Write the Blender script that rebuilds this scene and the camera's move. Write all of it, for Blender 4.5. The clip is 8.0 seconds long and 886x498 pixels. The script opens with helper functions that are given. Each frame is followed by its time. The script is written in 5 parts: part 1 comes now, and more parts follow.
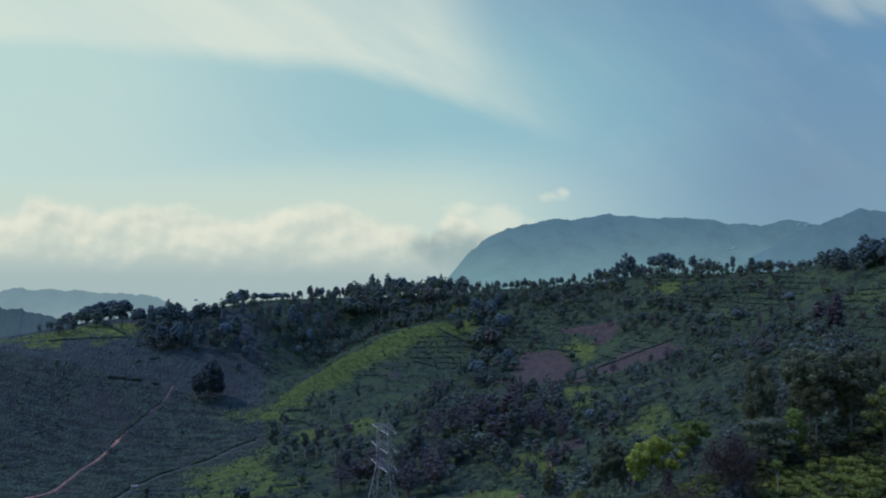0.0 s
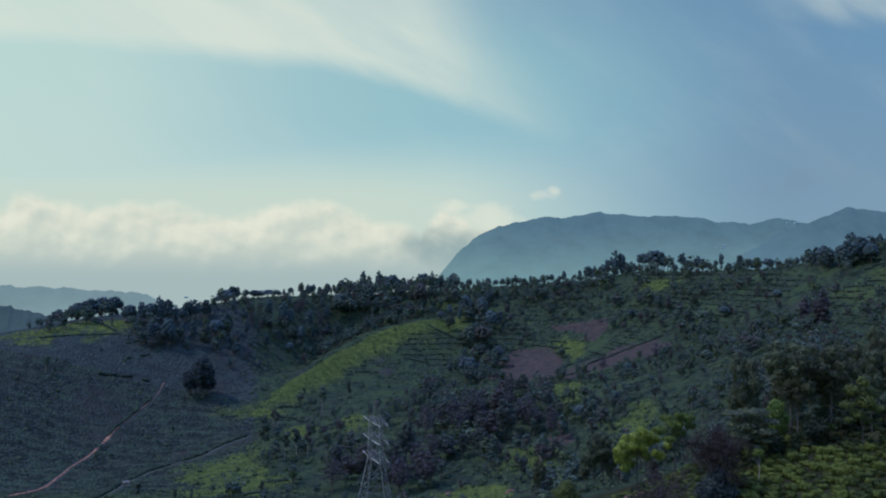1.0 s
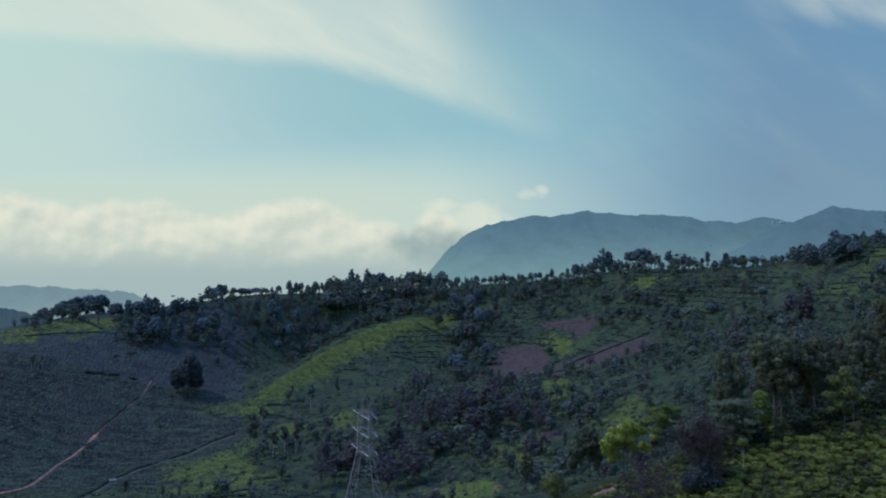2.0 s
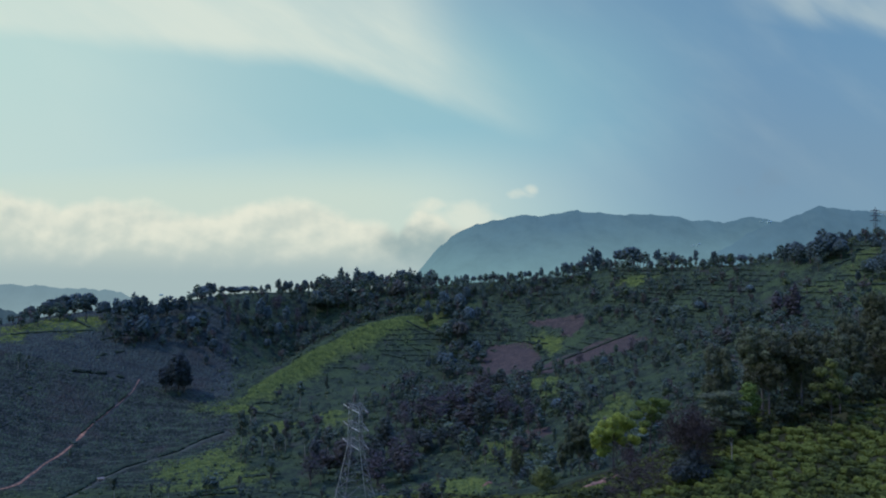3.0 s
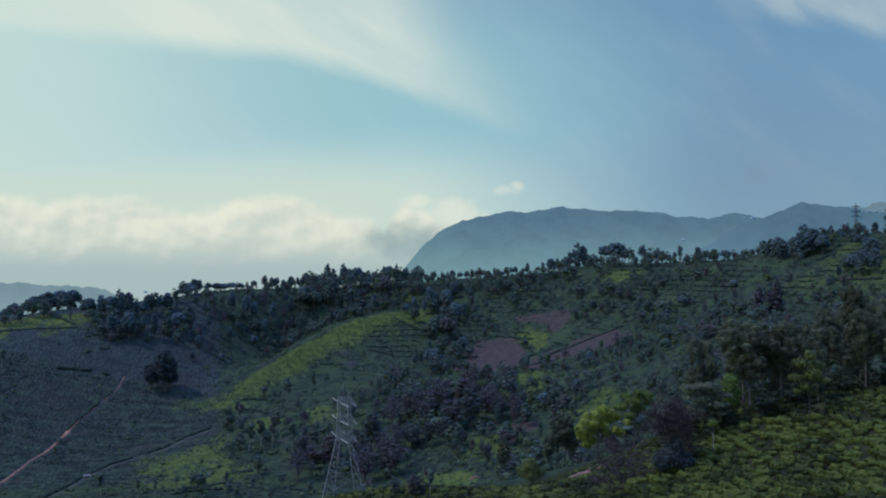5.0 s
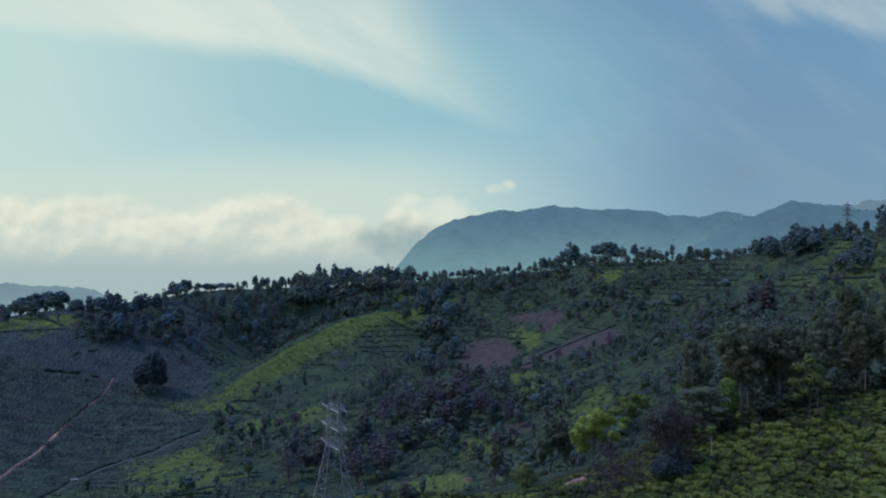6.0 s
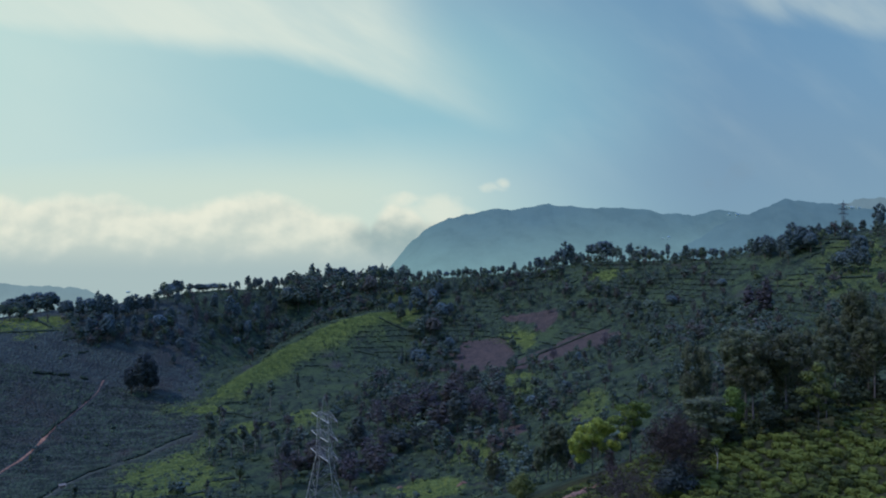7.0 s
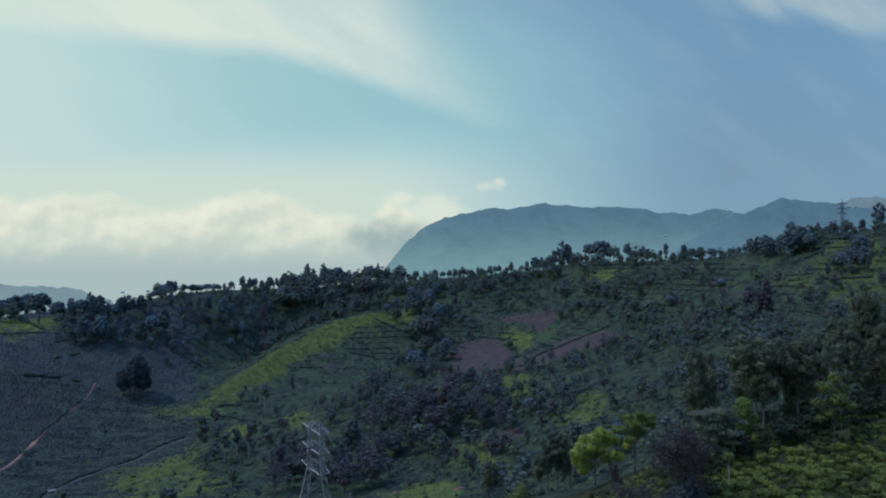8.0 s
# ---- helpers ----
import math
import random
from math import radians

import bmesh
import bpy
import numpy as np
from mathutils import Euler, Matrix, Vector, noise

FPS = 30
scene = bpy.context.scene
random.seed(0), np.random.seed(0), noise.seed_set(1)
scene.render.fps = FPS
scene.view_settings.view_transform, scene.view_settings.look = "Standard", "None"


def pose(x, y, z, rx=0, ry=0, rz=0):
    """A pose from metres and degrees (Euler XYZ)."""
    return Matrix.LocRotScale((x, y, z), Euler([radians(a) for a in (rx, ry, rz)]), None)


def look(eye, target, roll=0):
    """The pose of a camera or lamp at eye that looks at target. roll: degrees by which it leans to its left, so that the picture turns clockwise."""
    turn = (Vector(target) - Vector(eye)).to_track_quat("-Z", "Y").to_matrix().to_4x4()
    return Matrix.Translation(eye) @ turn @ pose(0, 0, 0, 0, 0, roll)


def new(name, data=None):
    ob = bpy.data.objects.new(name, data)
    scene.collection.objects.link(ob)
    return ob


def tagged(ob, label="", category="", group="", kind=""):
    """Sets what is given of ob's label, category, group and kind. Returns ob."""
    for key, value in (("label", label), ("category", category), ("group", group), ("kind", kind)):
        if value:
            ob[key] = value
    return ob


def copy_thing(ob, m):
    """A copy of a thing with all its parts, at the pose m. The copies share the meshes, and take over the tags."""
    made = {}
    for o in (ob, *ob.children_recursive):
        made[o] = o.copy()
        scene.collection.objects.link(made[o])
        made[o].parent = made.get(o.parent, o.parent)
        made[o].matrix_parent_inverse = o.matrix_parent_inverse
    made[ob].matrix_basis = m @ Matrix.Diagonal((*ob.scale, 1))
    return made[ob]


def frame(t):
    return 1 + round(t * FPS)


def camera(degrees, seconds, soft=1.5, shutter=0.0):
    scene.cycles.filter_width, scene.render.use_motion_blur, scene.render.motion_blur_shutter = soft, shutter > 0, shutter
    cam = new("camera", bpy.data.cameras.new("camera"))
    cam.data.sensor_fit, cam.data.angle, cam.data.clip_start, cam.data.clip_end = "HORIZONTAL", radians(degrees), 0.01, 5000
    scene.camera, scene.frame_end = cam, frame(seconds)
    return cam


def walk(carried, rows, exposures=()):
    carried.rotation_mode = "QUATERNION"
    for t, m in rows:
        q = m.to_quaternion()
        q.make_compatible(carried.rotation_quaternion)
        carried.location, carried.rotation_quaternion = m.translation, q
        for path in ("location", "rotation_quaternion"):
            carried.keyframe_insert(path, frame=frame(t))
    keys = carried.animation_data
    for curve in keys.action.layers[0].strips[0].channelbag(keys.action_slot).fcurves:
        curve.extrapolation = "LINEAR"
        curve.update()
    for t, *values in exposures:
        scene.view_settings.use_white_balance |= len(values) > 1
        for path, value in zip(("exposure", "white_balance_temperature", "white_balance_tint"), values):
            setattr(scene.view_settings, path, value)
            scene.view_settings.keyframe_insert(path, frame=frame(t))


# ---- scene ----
import functools

cam = camera(62.75, 8.0, 2.0)
PATH = [
    (0.0, 0.000, 0.000, 120.000, 92.101, 0.132, 0.001),
    (0.5, 0.016, -0.869, 119.708, 92.031, 0.195, -0.197),
    (1.0, -0.020, -2.310, 119.361, 91.939, 0.190, -0.711),
    (1.5, -0.053, -3.009, 118.947, 91.872, 0.164, -1.194),
    (3.0, -0.406, -3.434, 117.309, 91.816, 0.176, -2.470),
    (3.5, -0.505, -4.359, 117.122, 91.741, 0.190, -2.815),
    (4.0, -0.654, -5.290, 117.020, 91.658, 0.142, -3.086),
    (4.5, -0.785, -5.589, 116.923, 91.587, 0.113, -3.290),
    (6.0, -0.509, -2.024, 117.646, 91.442, -0.114, -4.204),
    (6.5, -0.276, 0.226, 118.144, 91.390, -0.176, -4.444),
    (7.0, -0.047, 2.893, 118.717, 91.333, -0.225, -4.643),
    (7.5, 0.183, 5.537, 119.124, 91.317, -0.248, -4.802),
    (8.0, 0.424, 8.605, 119.590, 91.270, -0.291, -4.935),
]


def flight(x, y, z, rx, roll, rz):
    # heading and tilt, then the roll about the line of sight
    return pose(x, y, z, rx, 0, rz) @ pose(0, 0, 0, 0, 0, roll)


walk(cam, [(t, flight(*row)) for t, *row in PATH], [(0.0, 0.0, 5250, 33), (8.0, 0.07, 5250, 33)])

# ---- world, sun, exposure ----
SUN_AZIMUTH, SUN_HEIGHT = -92.0, 54.0   # degrees clockwise from +y, and above the horizon


def tree_of(nt):
    """Small helpers that write node maths as calls."""
    class Nodes:
        pass
    n = Nodes()

    def socket(node, i, v):
        if v is None:
            return
        if isinstance(v, bpy.types.NodeSocket):
            nt.links.new(v, node.inputs[i])
        else:
            node.inputs[i].default_value = v

    def math_(op, a, b=None, c=None, clamp=False):
        m = nt.nodes.new("ShaderNodeMath")
        m.operation, m.use_clamp = op, clamp
        for i, v in enumerate((a, b, c)):
            socket(m, i, v)
        return m.outputs[0]

    def ramp(v, a, b, lo=0.0, hi=1.0, kind="SMOOTHSTEP"):
        m = nt.nodes.new("ShaderNodeMapRange")
        m.interpolation_type = kind
        for i, w in enumerate((v, a, b, lo, hi)):
            socket(m, i, w)
        return m.outputs[0]

    def mix(f, a, b):
        m = nt.nodes.new("ShaderNodeMix")
        m.data_type = "RGBA"
        socket(m, 0, f)
        for i, v in ((6, a), (7, b)):
            socket(m, i, (*v, 1.0) if isinstance(v, tuple) and len(v) == 3 else v)
        return m.outputs[2]

    def noise_(vec, scale, detail=4.0, rough=0.55, dims="3D"):
        m = nt.nodes.new("ShaderNodeTexNoise")
        m.noise_dimensions = dims
        socket(m, "Vector", vec)
        m.inputs["Scale"].default_value = scale
        m.inputs["Detail"].default_value = detail
        m.inputs["Roughness"].default_value = rough
        return m.outputs[0]

    def vec(x, y, z):
        m = nt.nodes.new("ShaderNodeCombineXYZ")
        for i, v in enumerate((x, y, z)):
            socket(m, i, v)
        return m.outputs[0]

    def node(kind, out=0, **inputs):
        m = nt.nodes.new(kind)
        for k, v in inputs.items():
            socket(m, k.replace("_", " "), v)
        return m.outputs[out] if out is not None else m

    def split(v):
        m = nt.nodes.new("ShaderNodeSeparateXYZ")
        nt.links.new(v, m.inputs[0])
        return m.outputs

    n.math, n.ramp, n.mix, n.noise, n.vec, n.node, n.split, n.nt = math_, ramp, mix, noise_, vec, node, split, nt
    return n


def build_world():
    world = bpy.data.worlds.new("sky")
    scene.world = world
    world.use_nodes = True
    nt = world.node_tree
    nt.nodes.clear()
    n = tree_of(nt)
    sky = nt.nodes.new("ShaderNodeTexSky")
    sky.sky_type, sky.sun_disc = "NISHITA", False
    sky.sun_elevation, sky.sun_rotation = radians(SUN_HEIGHT), radians(SUN_AZIMUTH)
    sky.air_density, sky.dust_density, sky.ozone_density, sky.altitude = 1.0, 1.2, 1.5, 1500
    x, y, z = n.split(n.node("ShaderNodeTexCoord", 0))
    front = n.ramp(y, 0.1, 0.45)
    far = n.math("MAXIMUM", y, 0.15)
    u, w = n.math("DIVIDE", x, far), n.math("DIVIDE", z, far)
    # thin haze that pales the sky towards the sun and the horizon
    veil = n.ramp(u, 0.60, -0.62, 0.05, 0.86)
    low = n.math("MULTIPLY", n.ramp(w, 0.30, 0.09), n.ramp(u, 0.55, -0.1, 0.22, 0.97))
    veil = n.math("MAXIMUM", veil, low)
    blue = n.node("ShaderNodeMix", None)
    blue.data_type, blue.blend_type = "RGBA", "MULTIPLY"
    blue.inputs[0].default_value = 1.0
    nt.links.new(sky.outputs[0], blue.inputs[6])
    blue.inputs[7].default_value = SKY_TINT
    colour = n.mix(veil, blue.outputs[2], n.mix(n.ramp(w, 0.02, 0.34), VEIL_LOW, VEIL))
    dim = n.math("MULTIPLY", n.math("MULTIPLY", n.ramp(u, 0.0, 0.5), n.ramp(w, 0.60, 0.12)), 0.86)
    colour = n.mix(n.math("MULTIPLY", dim, front), colour, HAZE_EAST)
    teal = n.math("MULTIPLY", n.math("MULTIPLY", n.ramp(n.math("ABSOLUTE", n.math("SUBTRACT", u, 0.02)), 0.50, 0.05), n.ramp(w, 0.10, 0.22)), n.ramp(w, 0.42, 0.26))
    colour = n.mix(n.math("MULTIPLY", n.math("MULTIPLY", teal, front), 0.62), colour, TEAL)
    # bright veil over the unseen rest of the dome, added to lift ambient light
    dome = n.math("MAXIMUM", n.ramp(z, 0.40, 0.75), n.math("MULTIPLY", n.math("SUBTRACT", 1.0, front), n.ramp(z, -0.05, 0.1)))
    colour = n.mix(n.math("MULTIPLY", dome, 0.5), colour, OVERHEAD)
    smudge = n.noise(n.vec(u, w, 5.0), 14.0, 4.0, 0.55)
    # high cloud sheet with a ragged lower edge that runs out to a point
    slant = n.math("ADD", n.math("MULTIPLY", u, 0.55), w)
    wisps = n.noise(n.vec(n.math("MULTIPLY", u, 1.6), n.math("MULTIPLY", slant, 3.2), 0.0), 3.2, 4.5, 0.5)
    wob = n.math("MULTIPLY", n.math("SUBTRACT", wisps, 0.5), 0.045)
    edge = n.math("ADD", n.ramp(u, -0.16, 0.21, 0.283, 0.184), n.math("MULTIPLY", n.math("MAXIMUM", n.math("SUBTRACT", -0.1, u), 0.0), 0.075))
    edge = n.math("ADD", edge, wob)
    run = n.math("MINIMUM", n.math("MAXIMUM", n.math("DIVIDE", n.math("SUBTRACT", 0.225, u), 0.16), 0.0), 4.0)
    upper = n.math("ADD", n.math("MULTIPLY", n.math("POWER", run, 2.0), 0.13), n.math("ADD", 0.185, wob))
    sheet = n.math("MULTIPLY", n.ramp(n.math("SUBTRACT", w, edge), -0.010, 0.026),
                   n.ramp(n.math("SUBTRACT", upper, w), -0.11, 0.17))
    sheet = n.math("MULTIPLY", sheet, n.ramp(u, 0.26, 0.10))
    streak = n.noise(n.vec(n.math("MULTIPLY", u, 1.2), n.math("MULTIPLY", slant, 3.5), 2.0), 2.4, 6.0, 0.6)
    sheet = n.math("MULTIPLY", sheet, n.ramp(streak, 0.25, 0.7, 0.5, 0.92))
    thin = n.math("MULTIPLY", n.ramp(wisps, 0.45, 0.75), n.math("MULTIPLY", n.ramp(w, 0.06, 0.2), 0.07))
    corner = n.math("MULTIPLY", n.ramp(n.math("ADD", n.math("ADD", w, wob), n.math("MULTIPLY", u, 0.12)), 0.405, 0.45), n.ramp(u, 0.40, 0.56))
    corner = n.math("MULTIPLY", corner, n.ramp(wisps, 0.3, 0.7, 0.05, 0.4))
    sheet = n.math("MULTIPLY", n.math("MAXIMUM", n.math("MAXIMUM", sheet, thin), corner), front)
    colour = n.mix(sheet, colour, CLOUD_HIGH)
    # bank of heaped cloud along the horizon, and puffs over its end
    billow = n.noise(n.vec(u, n.math("MULTIPLY", w, 1.2), 0.0), 15.0, 4.5, 0.48)
    towards = n.noise(n.vec(n.math("ADD", u, -0.008), n.math("MULTIPLY", n.math("ADD", w, 0.010), 1.2), 0.0), 15.0, 4.5, 0.48)
    relief = n.math("SUBTRACT", billow, towards)
    top = None
    for cu, high, wide in CLOUD_HEADS:
        head = n.math("SUBTRACT", high, n.math("MULTIPLY", n.math("POWER", n.math("DIVIDE", n.math("SUBTRACT", u, cu), wide), 2.0), 0.016))
        top = head if top is None else n.math("MAXIMUM", top, head)
    top = n.math("ADD", top, n.math("MULTIPLY", n.math("SUBTRACT", billow, 0.5), 0.055))
    depth = n.math("SUBTRACT", top, w)
    bank = n.ramp(depth, -0.007, 0.016)

    def puff(cu, cw, ru, rw):
        a = n.math("POWER", n.math("DIVIDE", n.math("SUBTRACT", u, cu), ru), 2.0)
        b = n.math("POWER", n.math("DIVIDE", n.math("SUBTRACT", w, cw), rw), 2.0)
        r = n.math("ADD", n.math("ADD", a, b), n.math("MULTIPLY", n.math("SUBTRACT", billow, 0.5), 6.5))
        return n.ramp(r, 1.3, -0.8, 0.0, 0.8)

    puffs = n.math("MAXIMUM", n.math("MAXIMUM", puff(0.150, 0.108, 0.020, 0.009), puff(0.163, 0.114, 0.012, 0.008)), puff(0.018, 0.092, 0.030, 0.010))
    puffs = n.math("MAXIMUM", puffs, n.math("MULTIPLY", puff(0.09, 0.074, 0.06, 0.022), 0.7))
    bank = n.math("MULTIPLY", n.math("MULTIPLY", bank, n.ramp(u, 0.20, 0.10)), 0.92)
    shade = n.math("SUBTRACT", n.math("MULTIPLY", depth, 9.0), n.math("MULTIPLY", relief, 2.6))
    heaped = n.mix(n.ramp(shade, -0.25, 0.9), CLOUD_LIT, CLOUD_BASE)
    grey = n.math("ADD", n.math("POWER", n.math("DIVIDE", n.math("SUBTRACT", u, 0.02), 0.11), 2.0), n.math("POWER", n.math("DIVIDE", n.math("SUBTRACT", w, 0.036), 0.034), 2.0))
    grey = n.ramp(n.math("ADD", grey, n.math("MULTIPLY", n.math("SUBTRACT", billow, 0.5), 2.6)), 1.3, -0.4, 0.0, 0.85)
    heaped = n.mix(grey, heaped, CLOUD_SHADE)
    colour = n.mix(n.math("MULTIPLY", bank, front), colour, heaped)
    colour = n.mix(n.math("MULTIPLY", puffs, front), colour, CLOUD_LIT)
    colour = n.mix(n.math("MULTIPLY", n.math("MULTIPLY", puff(0.482, 0.125, 0.045, 0.022), front), n.ramp(smudge, 0.35, 0.65, 0.1, 0.6)), colour, SMUDGE)
    # mist along the horizon
    mist = n.math("MULTIPLY", n.ramp(w, 0.045, -0.01), 0.9)
    colour = n.mix(mist, colour, MIST)
    cast = n.node("ShaderNodeMix", None)
    cast.data_type, cast.blend_type = "RGBA", "MULTIPLY"
    cast.inputs[0].default_value = 1.0
    nt.links.new(colour, cast.inputs[6])
    cast.inputs[7].default_value = SKY_CAST
    # deeper blue towards the zenith
    colour = n.mix(n.math("MULTIPLY", n.ramp(z, 0.42, 0.75), 0.85), cast.outputs[2], ZENITH)
    ground = n.node("ShaderNodeBackground", 0, Color=colour, Strength=SKY_STRENGTH)
    out = nt.nodes.new("ShaderNodeOutputWorld")
    nt.links.new(ground, out.inputs[0])


SKY_STRENGTH = 0.10
SKY_CAST = (1.0, 1.0, 0.675, 1.0)
ZENITH = (4.2, 7.2, 16.0)
SKY_TINT = (0.79, 1.22, 1.27, 1.0)
VEIL = (5.7, 7.3, 6.5)
VEIL_LOW = (6.1, 6.9, 6.0)
OVERHEAD = (4.8, 6.6, 8.2)
SMUDGE = (2.1, 2.8, 3.5)
HAZE_EAST = (1.8, 2.75, 4.0)
TEAL = (3.0, 5.3, 5.8)
CLOUD_HIGH = (7.1, 7.65, 6.75)
CLOUD_LIT = (8.2, 8.1, 6.7)
CLOUD_BASE = (5.5, 6.1, 5.5)
CLOUD_SHADE = (2.3, 3.4, 3.7)
CLOUD_HEADS = ((-0.545, 0.104, 0.060), (-0.40, 0.096, 0.075), (-0.19, 0.094, 0.115), (-0.09, 0.080, 0.055), (0.022, 0.088, 0.030), (0.08, 0.070, 0.05))
MIST = (3.8, 4.8, 4.9)
build_world()

sun = new("sun", bpy.data.lights.new("sun", "SUN"))
sun.data.energy, sun.data.angle, sun.data.color = 2.0, radians(1.5), (1.0, 0.92, 0.72)
az, el = radians(SUN_AZIMUTH), radians(SUN_HEIGHT)
sun.matrix_world = look((math.sin(az) * math.cos(el) * 900, math.cos(az) * math.cos(el) * 900, math.sin(el) * 900 + 300), (0, 0, 300))

# ---- materials ----


def material(name):
    m = bpy.data.materials.new(name)
    m.use_nodes = True
    m.node_tree.nodes.clear()
    return m, tree_of(m.node_tree)


def finish(m, n, shader):
    out = n.nt.nodes.new("ShaderNodeOutputMaterial")
    n.nt.links.new(shader, out.inputs[0])
    return m


def leaf_material(name, dark, light, through_share=0.33, spread=0.35):
    """Leaves: two greens mixed by noise and from tree to tree, with light shining through."""
    m, n = material(name)
    place = n.node("ShaderNodeNewGeometry", 0)
    mottle = n.noise(place, 0.9, 3.0)
    grain = n.noise(place, 6.0, 2.0)
    f = n.ramp(n.math("ADD", n.math("MULTIPLY", mottle, 0.7), n.math("MULTIPLY", grain, 0.3)), 0.35, 0.65)
    colour = n.mix(f, dark, light)
    rnd = n.node("ShaderNodeObjectInfo", 5)
    hsv = n.node("ShaderNodeHueSaturation", 0, Color=colour, Hue=n.ramp(rnd, 0, 1, 0.485, 0.515, "LINEAR"),
                 Value=n.ramp(rnd, 0, 1, 1 - spread, 1 + spread, "LINEAR"))
    if spread > 0.3:
        # now and then a half-bare, browner crown
        hsv = n.mix(n.ramp(rnd, 0.80, 0.90, 0.0, 0.75), hsv, n.mix(f, (0.042, 0.036, 0.036), (0.085, 0.072, 0.066)))
    p = n.node("ShaderNodeBsdfPrincipled", 0, Base_Color=hsv, Roughness=0.65, Specular_IOR_Level=0.14)
    t = n.node("ShaderNodeBsdfTranslucent", 0, Color=hsv)
    mixer = n.nt.nodes.new("ShaderNodeMixShader")
    mixer.inputs[0].default_value = through_share
    n.nt.links.new(p, mixer.inputs[1])
    n.nt.links.new(t, mixer.inputs[2])
    return finish(m, n, mixer.outputs[0])


def bark_material(name, dark, light):
    m, n = material(name)
    place = n.node("ShaderNodeTexCoord", 3)
    x, y, z = n.split(place)
    f = n.noise(n.vec(n.math("MULTIPLY", x, 6.0), n.math("MULTIPLY", y, 6.0), z), 2.0, 4.0)
    bump = n.node("ShaderNodeBump", 0, Height=f, Strength=0.5, Distance=0.05)
    p = n.node("ShaderNodeBsdfPrincipled", 0, Base_Color=n.mix(n.ramp(f, 0.35, 0.65), dark, light), Roughness=0.9, Normal=bump)
    return finish(m, n, p)


def ground_material():
    """Hillside: scrub, grass, tea litter and bare red soil, by the land's cover."""
    m, n = material("hillside")
    place = n.node("ShaderNodeNewGeometry", 0)
    cover = n.nt.nodes.new("ShaderNodeVertexColor")
    cover.layer_name = "cover"
    soil_w, grass_w, tea_w = n.split(cover.outputs[0])
    big, mid, fine = n.noise(place, 0.035, 4.0), n.noise(place, 0.22, 5.0, 0.65), n.noise(place, 1.6, 4.0, 0.65)
    f = n.math("ADD", n.math("MULTIPLY", mid, 0.6), n.math("MULTIPLY", fine, 0.4))
    scrub = n.mix(n.ramp(f, 0.40, 0.62), (0.013, 0.021, 0.017), (0.047, 0.070, 0.034))
    scrub = n.mix(n.ramp(big, 0.60, 0.74, 0.0, 0.5), scrub, (0.058, 0.050, 0.050))
    scrub = n.mix(n.ramp(n.noise(place, 0.05, 5.0, 0.6), 0.50, 0.64, 0.0, 0.75), scrub, n.mix(n.ramp(fine, 0.35, 0.65), (0.026, 0.044, 0.020), (0.064, 0.092, 0.034)))
    tea = n.mix(n.ramp(f, 0.36, 0.64), (0.022, 0.029, 0.026), (0.050, 0.062, 0.050))
    litter = n.mix(n.ramp(f, 0.36, 0.64), (0.016, 0.019, 0.009), (0.048, 0.053, 0.022))
    grass = n.mix(n.ramp(f, 0.36, 0.64), (0.036, 0.056, 0.014), (0.108, 0.138, 0.030))
    soil = n.mix(n.ramp(f, 0.34, 0.66), (0.034, 0.033, 0.028), (0.078, 0.060, 0.048))
    rough = n.math("MULTIPLY", n.math("SUBTRACT", f, 0.5), 1.1)
    colour = n.mix(n.ramp(n.math("ADD", tea_w, rough), 0.35, 0.65), scrub, tea)
    colour = n.mix(n.ramp(n.math("ADD", grass_w, rough), 0.12, 0.95), colour, grass)
    colour = n.mix(n.ramp(n.math("ADD", soil_w, rough), 0.35, 0.65), colour, soil)
    colour = n.mix(cover.outputs["Alpha"], colour, litter)
    bump = n.node("ShaderNodeBump", 0, Height=n.math("ADD", mid, n.math("MULTIPLY", fine, 0.5)), Strength=1.0, Distance=1.4)
    p = n.node("ShaderNodeBsdfPrincipled", 0, Base_Color=colour, Roughness=0.95, Normal=bump, Specular_IOR_Level=0.04)
    return finish(m, n, p)


